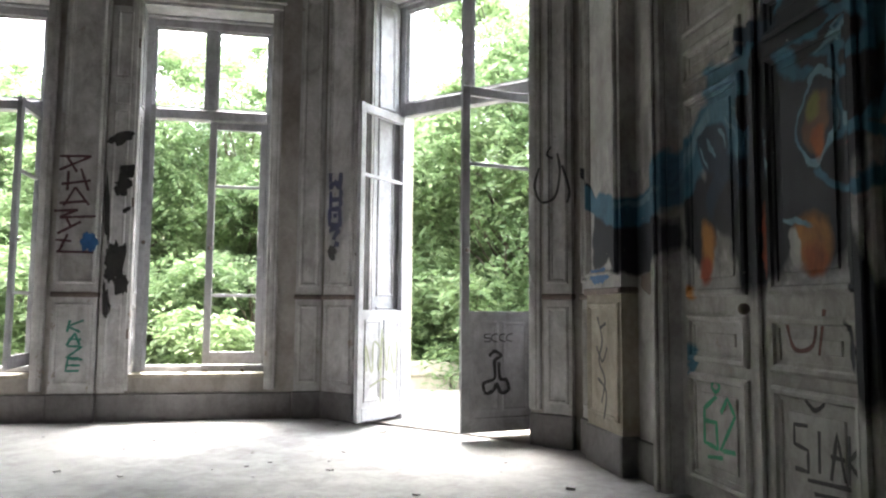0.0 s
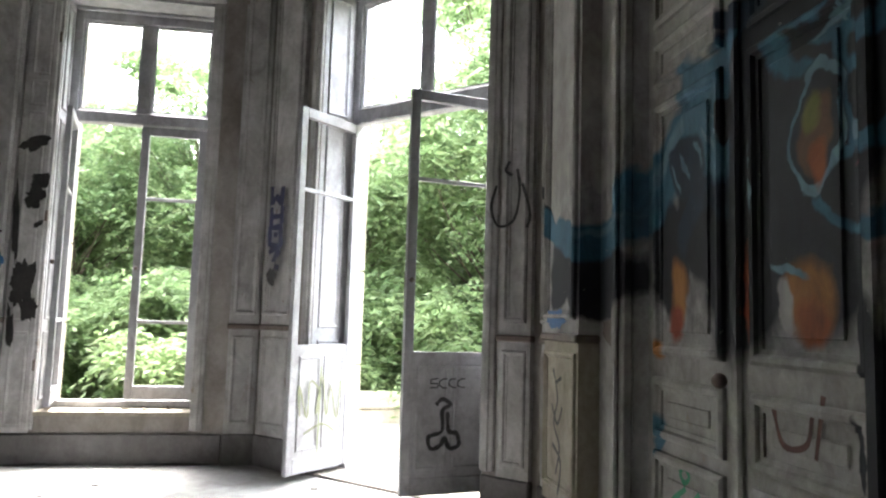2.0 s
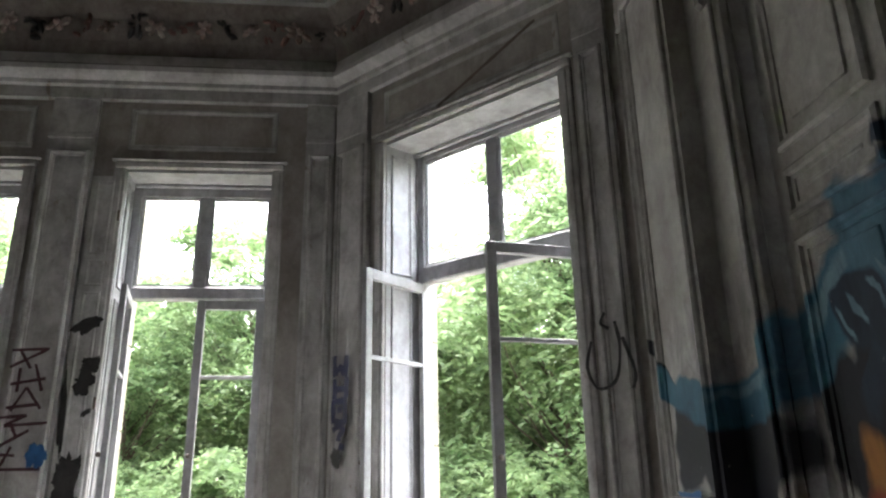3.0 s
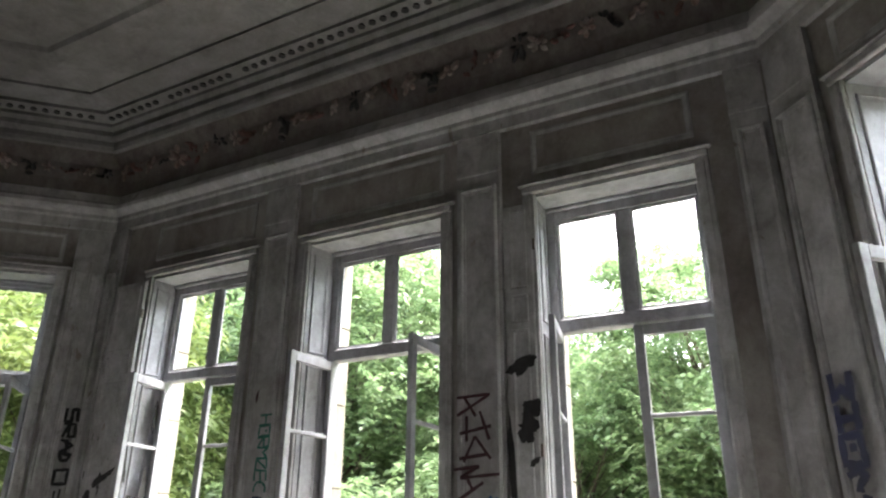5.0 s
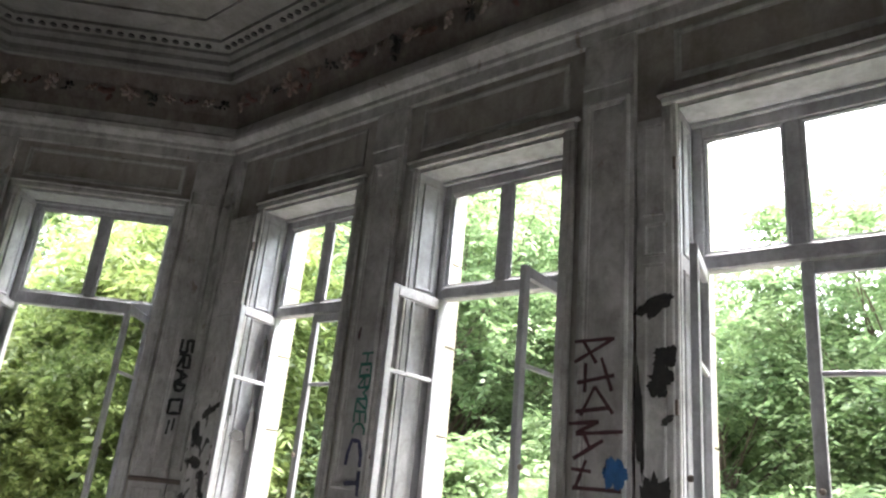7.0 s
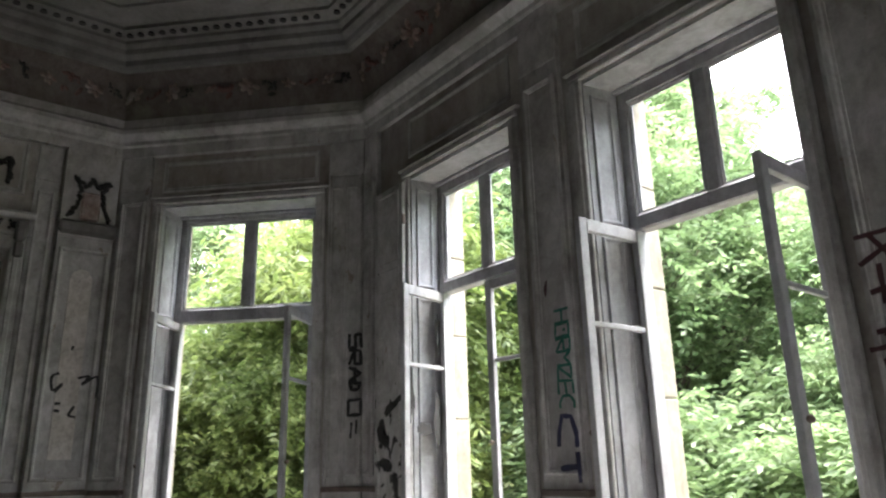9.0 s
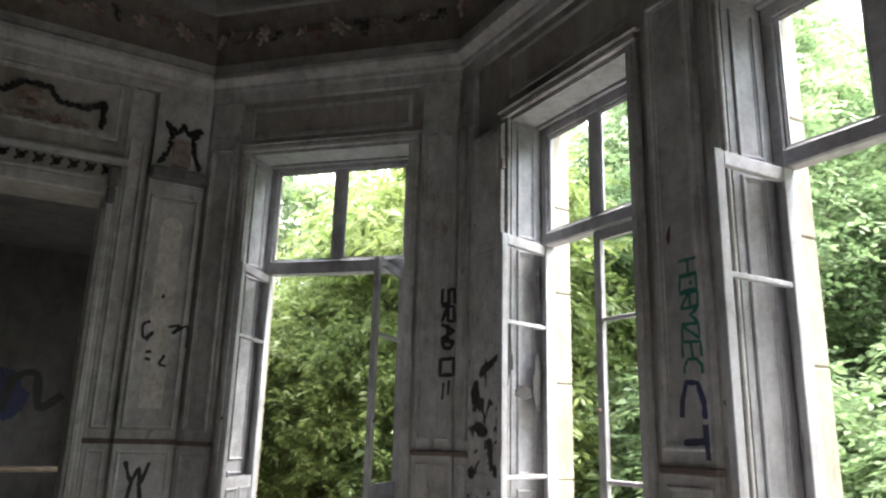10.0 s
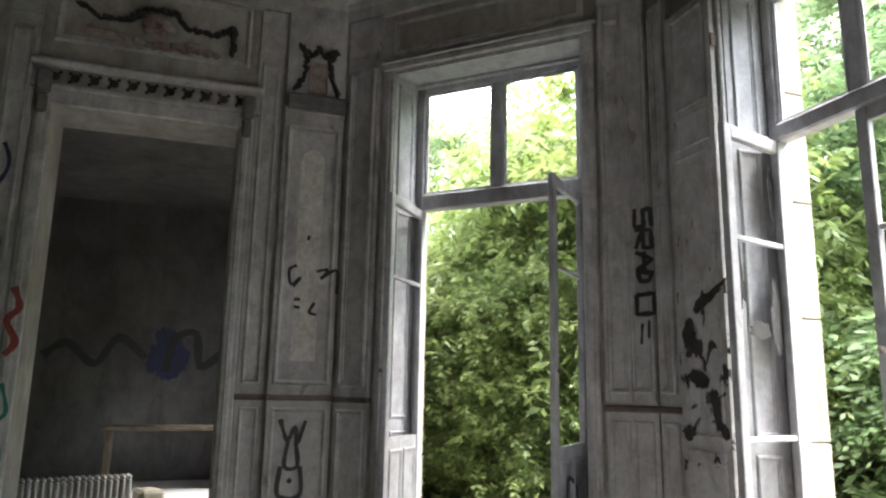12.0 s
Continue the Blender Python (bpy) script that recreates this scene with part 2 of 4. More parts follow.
PLAN = [(-8.62, -3.0), (2.12, -3.0), (2.12, 5.24), (0.16, 7.2), (-6.72, 7.2), (-8.62, 5.30)]


def inset_plan(d):
    """The room's outline moved d inwards (counter-clockwise outline)."""
    out = []
    n = len(PLAN)
    for i in range(n):
        p, q, r = Vector(PLAN[i - 1]), Vector(PLAN[i]), Vector(PLAN[(i + 1) % n])
        a, b = (q - p).normalized(), (r - q).normalized()
        na, nb = Vector((-a.y, a.x)), Vector((-b.y, b.x))
        out.append(q + (na + nb) * (d / (1 + na.dot(nb))))
    return out


def sweep(profile):
    bm = bmesh.new()
    rings = [[bm.verts.new((p.x, p.y, z)) for p in inset_plan(d)] for d, z in profile]
    n = len(PLAN)
    for a, b in zip(rings, rings[1:]):
        for i in range(n):
            bm.faces.new((a[i], a[(i + 1) % n], b[(i + 1) % n], b[i]))
    return bm
# ---- cornice ----
cornice = tagged(new("cornice"), "grey moulded plaster cornice with flower frieze and dark discs for drilled holes", "cornice", kind="structure")
part("architrave", sweep([(-0.01, 4.68), (0.03, 4.70), (0.03, 4.81), (0.05, 4.83), (0.05, 4.87), (0.11, 4.91), (0.13, 4.93), (0.13, 4.98), (0.09, 5.02), (0.07, 5.12), (-0.01, 5.12)]), WHITE, cornice)
part("frieze", sweep([(0.068, 5.121), (0.10, 5.25), (0.17, 5.42), (0.28, 5.56)]), FRIEZE, cornice)
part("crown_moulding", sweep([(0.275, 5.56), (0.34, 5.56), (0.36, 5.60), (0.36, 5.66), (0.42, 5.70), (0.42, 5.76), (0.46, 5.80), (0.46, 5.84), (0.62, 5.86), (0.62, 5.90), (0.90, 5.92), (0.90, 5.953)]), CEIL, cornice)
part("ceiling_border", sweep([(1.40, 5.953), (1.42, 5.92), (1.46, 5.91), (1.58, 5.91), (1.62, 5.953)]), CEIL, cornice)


# ---- windows ----
def leaf(parent, width, z0, z1, panel, bars, hinge_x, hinge_y, angle, side, label, glass=()):
    """A casement: stiles, rails, glazing bars, optional lower panel. side 1: hinged on its left, -1: on its right. angle: how far it stands open into the room."""
    m = pose(hinge_x, hinge_y, 0, 0, 0, -angle * side) @ Matrix.Diagonal((side, 1, 1, 1))
    ob = part("casement", boxes((0, 0.07, -0.022, 0.022, z0, z1), (width - 0.07, width, -0.022, 0.022, z0, z1), bevel=0.005), FRAME, parent, label, m)
    part("top_rail", boxes((0.0705, width - 0.0705, -0.02, 0.02, z1 - 0.08, z1 - 0.001), bevel=0.005), FRAME, ob)
    part("bottom_rail", boxes((0.0705, width - 0.0705, -0.02, 0.02, z0 + 0.001, z0 + 0.12), bevel=0.005), FRAME, ob)
    for b in bars:
        part("glazing_bar", boxes((0.0705, width - 0.0705, -0.014, 0.014, b - 0.015, b + 0.015), bevel=0.004), FRAME, ob)
    if panel:
        bm = boxes((0.0705, width - 0.0705, -0.012, 0.012, z0 + 0.121, panel))
        moulding(bm, 0.1, width / 2 - 0.02, z0 + 0.17, panel - 0.09, -0.0125, 0.035, 0.012)
        moulding(bm, width / 2 + 0.02, width - 0.1, z0 + 0.17, panel - 0.09, -0.0125, 0.035, 0.012)
        flip = bmesh.new()
        moulding(flip, 0.1, width / 2 - 0.02, z0 + 0.17, panel - 0.09, -0.0125, 0.035, 0.012)
        moulding(flip, width / 2 + 0.02, width - 0.1, z0 + 0.17, panel - 0.09, -0.0125, 0.035, 0.012)
        part("lower_panel", bm, FRAME, ob)
        part("back_moulding", flip, FRAME, ob, m=Matrix.Diagonal((1, -1, 1, 1)))
    for a, b in glass:
        g = part("pane", boxes((0.072, width - 0.072, -0.003, 0.003, a, b)), GLASS, ob, "dusty clear glass")
        g.visible_shadow = False
    knob = bmesh.new()
    bmesh.ops.create_uvsphere(knob, u_segments=10, v_segments=6, radius=0.02, matrix=Matrix.Translation((width - 0.035, -0.04, (panel or z0 + 0.65) + 0.5)))
    part("handle", knob, RAIL, ob, "small dark iron knob")
    return ob


def window(name, m, x0, x1, z0, label, leaves, sash=None, door=False):
    """A tall window or garden door: frame, transom, two upper lights, panelled reveal (splayed where the sash is offset), casements."""
    ob = tagged(new(name), label, "window", kind="structure")
    ob.matrix_basis = m
    head = DOOR_HEAD if door else HEAD
    fy0, fy1 = (0.33, 0.42) if door else (0.29, 0.38)
    a, b = sash or (x0 + 0.05, x1 - 0.05)
    lo, hi = min(x0, a) - 0.018, max(x1, b) + 0.018
    if door:
        lo, hi = x0 + 0.001, x1 - 0.001
    top = head - 0.026
    low_head, light = (0.10, 3.09) if door else (0.135, 3.06)
    part("frame_jamb", boxes((a, a + 0.07, fy0, fy1, z0, top), bevel=0.006), FRAME, ob)
    part("frame_jamb", boxes((b - 0.07, b, fy0, fy1, z0, top), bevel=0.006), FRAME, ob)
    part("frame_head", boxes((a + 0.0705, b - 0.0705, fy0, fy1, head - low_head, top), bevel=0.006), FRAME, ob)
    part("transom", boxes((a + 0.0705, b - 0.0705, fy0 - 0.02, fy1, 2.95, light), bevel=0.012), FRAME, ob)
    c = (a + b) / 2
    part("mullion", boxes((c - 0.045, c + 0.045, fy0 + 0.01, fy1 - 0.01, light + 0.0005, head - low_head - 0.0005), bevel=0.008), FRAME, ob)
    for p, q in ((a + 0.0705, c - 0.046), (c + 0.046, b - 0.0705)):
        bm = bmesh.new()
        moulding(bm, p, q, light + 0.0005, head - low_head - 0.0005, fy0 + 0.03, 0.03, 0.015)
        part("sash", bm, FRAME, ob)
    # panelled reveal linings, from the room's edge to the sash
    for inner, edge, back, sgn in ((x0, a, lo, 1), (x1, b, hi, -1)):
        low = z0 if door else z0 + 0.03
        bm = bmesh.new()
        plan = [(inner + sgn * 0.004, 0.004), (edge, fy0 - 0.002), (back, fy0 - 0.002), (back, 0.004)]
        rings = [[bm.verts.new((x, y, z)) for x, y in plan] for z in (low, top)]
        bm.faces.new(rings[0])
        bm.faces.new(rings[1])
        for i in range(4):
            bm.faces.new((rings[0][i], rings[0][(i + 1) % 4], rings[1][(i + 1) % 4], rings[1][i]))
        run = Vector((edge - plan[0][0], fy0 - 0.006))
        u = run.normalized()
        n = Vector((-u.y, u.x)) * sgn
        face = Matrix(((u.x, n.x, 0, plan[0][0]), (u.y, n.y, 0, 0.004), (0, 0, 1, 0), (0, 0, 0, 1)))
        pm = bmesh.new()
        for p, q in ((low + 0.08, 1.08), (1.18, 2.9), (3.0, head - 0.1)):
            moulding(pm, 0.05, run.length - 0.06, p, q, 0.0, 0.035, 0.014)
        part("reveal_lining", bm, FRAME, ob)
        part("reveal_panel", pm, FRAME, ob, m=face)
    part("soffit", boxes((lo + 0.001, hi - 0.001, 0.005, fy0 - 0.003, top + 0.001, head - 0.001)), FRAME, ob)
    part("stop_bead", boxes((lo + 0.03, hi - 0.03, fy0 - 0.04, fy0 - 0.004, top - 0.03, top), bevel=0.006), FRAME, ob)
    if not door:
        part("sill", boxes((x0 + 0.002, x1 - 0.002, -0.03, 0.003, z0 - 0.001, z0 + 0.03), (lo + 0.001, hi - 0.001, 0.0035, 0.60, z0 - 0.001, z0 + 0.03)), STONE, ob)
        part("apron", boxes((a, b, fy0 - 0.01, fy1, z0 + 0.0305, z0 + 0.09), bevel=0.01), FRAME, ob)
    # architrave round the opening
    bm = bmesh.new()
    w = 0.10
    for p, q in ((x0 - w, x0 + 0.003), (x1 - 0.003, x1 + w)):
        box(bm, p, q, -0.035, -0.001, 0.28, head, bevel=0.008)
        box(bm, p + 0.03, q - 0.03, -0.05, -0.0355, 0.28, head - 0.03, bevel=0.006)
    box(bm, x0 - w, x1 + w, -0.045, -0.001, head + 0.001, head + 0.06, bevel=0.01)
    box(bm, x0 - w - 0.03, x1 + w + 0.03, -0.06, -0.001, head + 0.061, head + 0.085, bevel=0.012)
    part("architrave", bm, WHITE, ob)
    for p, q in ((lo + 0.001, a + (0.012 if door else 0.04)), (b - (0.012 if door else 0.04), hi - 0.001)):
        for k in range(5):
            z = z0 + 0.032 + (head - z0 - 0.04) * k / 5
            part("jamb_stone", boxes((p, q, fy1 + 0.004, 0.56, z, z + (head - z0 - 0.04) / 5 - 0.006), bevel=0.008), STONE, ob, "weathered pale limestone block")
    half = (b - a - 0.14) / 2
    for side, angle, text, glass in leaves:
        hx = a + 0.07 if side == 1 else b - 0.07
        if door:
            leaf(ob, half, 0.06, 2.94, 1.05, (2.28,), hx, fy0 + 0.02, angle, side, text, glass)
        else:
            leaf(ob, half + (0.045 if angle > 60 else 0.0), z0 + 0.10, 2.94, 0, (1.18, 2.28), hx, fy0 + 0.02, angle, side, text, glass)
    return ob


window("window_1", FRONT, *OPEN_B, 0.40, "tall grey-painted window, one casement open, the other closed", sash=SASH_B, leaves=[(1, 77, "casement standing wide open", ()), (-1, 2, "closed casement", ((1.2, 2.26),))])
window("window_2", FRONT, *OPEN_A, 0.40, "tall grey-painted window with both casements open", sash=SASH_A, leaves=[(1, 91, "casement standing wide open", ()), (-1, 92, "casement standing open", ())])
window("window_3", FRONT, *OPEN_E, 0.40, "tall grey-painted window, one casement open and scorched", sash=SASH_E, leaves=[(1, 74, "open casement with broken panes", ()), (-1, 2, "closed casement", ((1.2, 2.26),))])
window("door_1", EAST, *OPEN_C, 0.02, "grey-painted glazed garden door with both leaves open", [(1, 88, "white leaf standing wide open", ()), (-1, 57, "grey leaf standing half open", ())], door=True)
window("door_2", WEST, *OPEN_D, 0.02, "grey-painted glazed garden door, leaves open onto bushes", [(1, 84, "white leaf standing wide open", ()), (-1, 88, "grey leaf standing half open", ())], door=True)
# ---- mural paint on the right-hand wall and doors ----
def mural_material():
    m = surface("mural_paint", (0.50, 0.49, 0.475), (0.34, 0.32, 0.30), chips=(0.30, 0.25, 0.21), chip_at=0.66)
    nt = m.node_tree
    bsdf = nt.nodes["Principled BSDF"]
    col = bsdf.inputs["Base Color"].links[0].from_socket
    bare = col
    geo = nt.nodes.new("ShaderNodeNewGeometry")
    warp = nt.nodes.new("ShaderNodeTexNoise")
    warp.inputs["Scale"].default_value, warp.inputs["Detail"].default_value = 5.0, 5.0
    nt.links.new(geo.outputs["Position"], warp.inputs["Vector"])
    shift = nt.nodes.new("ShaderNodeVectorMath")
    shift.operation = "MULTIPLY_ADD"
    shift.inputs[1].default_value = (0.0, 0.16, 0.16)
    nt.links.new(warp.outputs["Color"], shift.inputs[0])
    off = nt.nodes.new("ShaderNodeVectorMath")
    off.inputs[1].default_value = (0.0, -0.08, -0.08)
    nt.links.new(geo.outputs["Position"], off.inputs[0])
    nt.links.new(off.outputs[0], shift.inputs[2])
    pos = shift.outputs[0]

    def blob(col, y, z, ry, rz, turn, colour, soft=0.2, ring=0.0):
        mp = nt.nodes.new("ShaderNodeMapping")
        mp.vector_type = "TEXTURE"
        mp.inputs["Location"].default_value = (0, y, z)
        mp.inputs["Rotation"].default_value = (radians(turn), 0, 0)
        mp.inputs["Scale"].default_value = (1000, ry * 1.2, rz * 1.2)
        nt.links.new(pos, mp.inputs[0])
        ln = nt.nodes.new("ShaderNodeVectorMath")
        ln.operation = "LENGTH"
        nt.links.new(mp.outputs[0], ln.inputs[0])
        value = ln.outputs["Value"]
        if ring:
            sub = nt.nodes.new("ShaderNodeMath")
            sub.operation = "SUBTRACT"
            sub.inputs[1].default_value = 1.0
            nt.links.new(value, sub.inputs[0])
            ab = nt.nodes.new("ShaderNodeMath")
            ab.operation = "ABSOLUTE"
            nt.links.new(sub.outputs[0], ab.inputs[0])
            value = ab.outputs[0]
        mr = nt.nodes.new("ShaderNodeMapRange")
        edge = ring or 1.0
        mr.inputs["From Min"].default_value, mr.inputs["From Max"].default_value = edge, edge * (1 - soft * 0.55)
        nt.links.new(value, mr.inputs["Value"])
        return mix(nt, mr.outputs[0], col, colour)

    dark, navy, teal, pale = (0.018, 0.02, 0.028), (0.02, 0.035, 0.06), (0.05, 0.145, 0.215), (0.17, 0.29, 0.35)
    orange, flame, brown, cream = (0.40, 0.17, 0.045), (0.34, 0.07, 0.03), (0.15, 0.075, 0.04), (0.45, 0.43, 0.40)
    # shadowed body and background of the painted beast
    col = blob(col, 2.55, 2.40, 0.55, 0.62, 10, dark, 0.25)
    col = blob(col, 3.15, 1.75, 0.30, 0.55, 8, dark, 0.3)
    col = blob(col, 3.05, 2.45, 0.32, 0.14, -18, navy, 0.4)
    col = blob(col, 3.72, 1.58, 0.15, 0.26, -10, dark, 0.3)
    # long curved horn
    col = blob(col, 4.66, 1.60, 0.16, 0.24, 25, dark, 0.2)
    col = blob(col, 4.28, 1.52, 0.30, 0.20, 0, dark, 0.2)
    col = blob(col, 4.98, 1.97, 0.30, 0.05, 38, dark, 0.3)
    col = blob(col, 4.86, 1.85, 0.22, 0.06, 40, teal, 0.5)
    col = blob(col, 4.55, 1.75, 0.24, 0.09, 20, teal, 0.4)
    col = blob(col, 4.22, 1.74, 0.28, 0.10, -8, teal, 0.4)
    col = blob(col, 3.92, 1.88, 0.28, 0.14, -38, teal, 0.4)
    col = blob(col, 3.60, 2.08, 0.30, 0.16, -42, teal, 0.4)
    col = blob(col, 3.36, 2.26, 0.24, 0.13, -30, teal, 0.5)
    col = blob(col, 3.70, 2.10, 0.26, 0.045, -45, pale, 0.8)
    col = blob(col, 4.20, 1.79, 0.22, 0.03, -8, pale, 0.9)
    col = blob(col, 3.42, 1.82, 0.26, 0.17, -50, navy, 0.3)
    col = blob(col, 3.54, 1.88, 0.20, 0.030, -50, dark, 0.5)
    col = blob(col, 3.08, 2.05, 0.035, 0.45, 2, dark, 0.5)
    col = blob(col, 3.44, 1.62, 0.14, 0.12, -40, dark, 0.4)
    # dark body, then horn, ridges, eye and flames on the door leaves
    col = blob(col, 2.72, 1.95, 0.36, 0.62, 0, dark, 0.3)
    col = blob(col, 2.60, 2.45, 0.50, 0.40, 0, dark, 0.3)
    for y, z, ry, rz, turn in ((2.62, 2.30, 0.30, 0.20, 10), (2.50, 2.55, 0.22, 0.15, -20), (2.85, 2.42, 0.16, 0.10, 25), (2.45, 2.05, 0.16, 0.22, -12), (2.52, 1.70, 0.20, 0.12, 15)):
        col = blob(col, y, z, ry, rz, turn, teal, 0.8, 0.16)
    horn, lime, ember, wine = (0.085, 0.19, 0.26), (0.24, 0.23, 0.06), (0.36, 0.10, 0.03), (0.10, 0.03, 0.05)
    for y, z, ry, rz, turn, colour, soft, ring in (
            (3.44, 2.16, 0.131, 0.288, -28, horn, 0.35, 0),
            (3.58, 1.97, 0.119, 0.135, -30, navy, 0.3, 0),
            (3.3, 2.11, 0.051, 0.07, 0, dark, 0.25, 0),
            (3.15, 2.05, 0.049, 0.481, 0, dark, 0.3, 0),
            (3.1, 1.84, 0.018, 0.138, 0, pale, 0.6, 0),
            (2.9, 2.43, 0.187, 0.103, 0, dark, 0.4, 0),
            (3.2, 2.49, 0.158, 0.055, 20, navy, 0.4, 0),
            (2.53, 2.25, 0.085, 0.062, 0, pale, 0.7, 0.09),
            (2.65, 2.19, 0.149, 0.03, 10, teal, 0.7, 0),
            (2.62, 2.25, 0.162, 0.019, -12, pale, 0.8, 0),
            (2.75, 1.92, 0.122, 0.192, 8, dark, 0.3, 0),
            (2.75, 1.92, 0.099, 0.163, 8, pale, 0.7, 0.1),
            (2.75, 1.91, 0.07, 0.129, 8, brown, 0.4, 0),
            (2.77, 1.99, 0.041, 0.067, 8, lime, 0.8, 0),
            (2.73, 1.81, 0.041, 0.079, 8, ember, 0.8, 0),
            (2.58, 1.71, 0.108, 0.113, 0, dark, 0.4, 0),
            (2.52, 1.88, 0.081, 0.025, 25, pale, 0.8, 0),
            (2.48, 1.79, 0.075, 0.015, -15, wine, 0.7, 0),
            (3.64, 1.42, 0.077, 0.155, -4, orange, 0.7, 0),
            (3.67, 1.28, 0.081, 0.081, 0, flame, 0.8, 0),
            (3.85, 1.17, 0.063, 0.049, 0, orange, 0.8, 0),
            (3.31, 1.42, 0.036, 0.225, 2, dark, 0.4, 0),
            (3.16, 1.41, 0.021, 0.172, 2, flame, 0.8, 0),
            (2.8, 1.39, 0.125, 0.129, -14, orange, 0.8, 0),
            (2.78, 1.31, 0.076, 0.083, -14, ember, 0.8, 0),
            (2.91, 1.37, 0.043, 0.079, -12, cream, 0.5, 0),
            (2.9, 1.48, 0.093, 0.019, 14, pale, 0.7, 0),
            (3.0, 1.62, 0.053, 0.083, 0, dark, 0.5, 0),
            (2.5, 1.26, 0.065, 0.206, 0, dark, 0.3, 0),
            (2.57, 0.92, 0.035, 0.094, -8, dark, 0.3, 0),
            (3.65, 1.91, 0.014, 0.065, -35, pale, 0.7, 0),
            (3.57, 1.96, 0.014, 0.065, -35, pale, 0.7, 0),
            (3.5, 2.01, 0.014, 0.07, -35, pale, 0.7, 0),
            (3.43, 2.05, 0.013, 0.065, -35, pale, 0.7, 0),
            (3.36, 2.1, 0.013, 0.065, -35, pale, 0.7, 0),
    ):
        col = blob(col, y, z, ry, rz, turn, colour, soft, ring)
    col = blob(col, 3.86, 0.80, 0.05, 0.10, 20, teal, 0.5)
    col = blob(col, 2.40, 1.05, 0.10, 0.35, -8, dark, 0.4)
    shade = ramp(nt, noise_tex(nt, 5, 6, 0.65, (1, 1, 0.5), 1.2), [(0.3, (0.45, 0.45, 0.5)), (0.6, (1, 1, 1))])
    painted = mix(nt, 1.0, col, shade, "MULTIPLY")
    is_paint = blob((0, 0, 0), 3.1, 1.85, 1.55, 0.62, 0, (1, 1, 1), 0.3)
    col = mix(nt, is_paint, col, painted)
    bsdf.inputs["Specular IOR Level"].default_value = 0.4
    flake = ramp(nt, noise_tex(nt, 16, 10, 0.75), [(0.66, (0, 0, 0)), (0.68, (1, 1, 1))])
    col = mix(nt, flake, col, bare)
    nt.links.new(col, bsdf.inputs["Base Color"])
    return m


MURAL = mural_material()
wall_right.children[0].data.materials[0] = MURAL


# ---- pilasters, skirting, panels ----
def pilaster(m, x0, x1, proud, rail, label, top=4.68, panels=1, capital=4.30, material=None, dado=None):
    mat = material or WHITE
    ob = tagged(new("pilaster"), label, "pilaster", kind="structure")
    ob.matrix_basis = m
    part("plinth", boxes((x0 - 0.012, x1 + 0.012, -proud - 0.02, -0.001, 0, 0.26), bevel=0.01), SKIRT, ob, "dark grey painted plinth")
    bm = boxes((x0, x1, -proud, -0.001, 0.2605, rail - 0.045))
    w = (x1 - x0 - 0.04) / panels
    for k in range(panels):
        moulding(bm, x0 + 0.03 + k * w, x0 + 0.01 + (k + 1) * w, 0.34, rail - 0.1, -proud, min(0.045, w * 0.22), 0.018)
    part("dado", bm, dado or mat, ob)
    part("dado_rail", boxes((x0 - 0.015, x1 + 0.015, -proud - 0.025, -0.001, rail - 0.0445, rail), bevel=0.01), RAIL, ob, "worn brown dado rail")
    bm = boxes((x0, x1, -proud, -0.001, rail + 0.0005, capital))
    for k in range(panels):
        moulding(bm, x0 + 0.03 + k * w, x0 + 0.01 + (k + 1) * w, rail + 0.08, capital - 0.12, -proud, min(0.05, w * 0.24), 0.03)
    if panels == 2:
        for fx in (x0 + 0.004, (x0 + x1) / 2 - 0.014, x1 - 0.032):
            part("flute_bead", boxes((fx, fx + 0.028, -proud - 0.042, -proud - 0.001, rail + 0.02, capital), bevel=0.009), mat, ob)
    part("shaft", bm, mat, ob)
    bm = boxes((x0 - 0.004, x1 + 0.004, -proud - 0.007, -0.001, capital + 0.0005, capital + 0.05), bevel=0.005)
    box(bm, x0, x1, -proud, -0.001, capital + 0.0505, top)
    part("capital", bm, mat, ob)
    return ob


PIL = "off-white moulded pilaster with peeling paint and grime"
pilaster(FRONT, -2.31, -1.92, 0.05, 1.19, PIL)
pilaster(FRONT, -4.43, -4.055, 0.05, 1.33, PIL)
pilaster(FRONT, -6.69, -6.46, 0.05, 1.33, PIL, panels=1)
pilaster(FRONT, -0.12, 0.13, 0.05, 1.19, PIL)
pilaster(EAST, 0.03, 0.42, 0.05, 1.19, PIL)
pilaster(EAST, 2.42, 2.66, 0.05, 1.19, PIL)
pilaster(WEST, 0.06, 0.38, 0.05, 1.34, PIL)
pilaster(WEST, 2.31, 2.66, 0.05, 1.33, "off-white corner pilaster with twin moulded panels", panels=2)
pilaster(RIGHT, 0.04, 0.27, 0.06, 1.19, PIL, material=MURAL)
pilaster(RIGHT, 0.28, 0.86, 0.12, 1.22, "pale flaking plaster pilaster partly covered by mural", material=MURAL, dado=STONE)
crest_pilaster = pilaster(LEFT, 7.77, 8.28, 0.10, 1.35, "grey shaded pilaster with arched panel and crest", capital=3.74)
pilaster(LEFT, 7.53, 7.74, 0.03, 1.35, PIL)
pilaster(LEFT, 5.62, 5.84, 0.03, 1.35, PIL)


def skirting(m, spans):
    for a, b in spans:
        ob = part("skirting", boxes((a, b, -0.028, -0.001, 0.0, 0.25), bevel=0.006), SKIRT, None, "", m)
        tagged(ob, "dark grey painted skirting board", "skirting", kind="structure")


skirting(FRONT, [(-6.44, -4.46), (-4.03, -2.33), (-1.90, -0.14)])
skirting(EAST, [(0.44, 0.598), (2.282, 2.40)])
skirting(WEST, [(0.40, 0.518), (2.172, 2.29)])
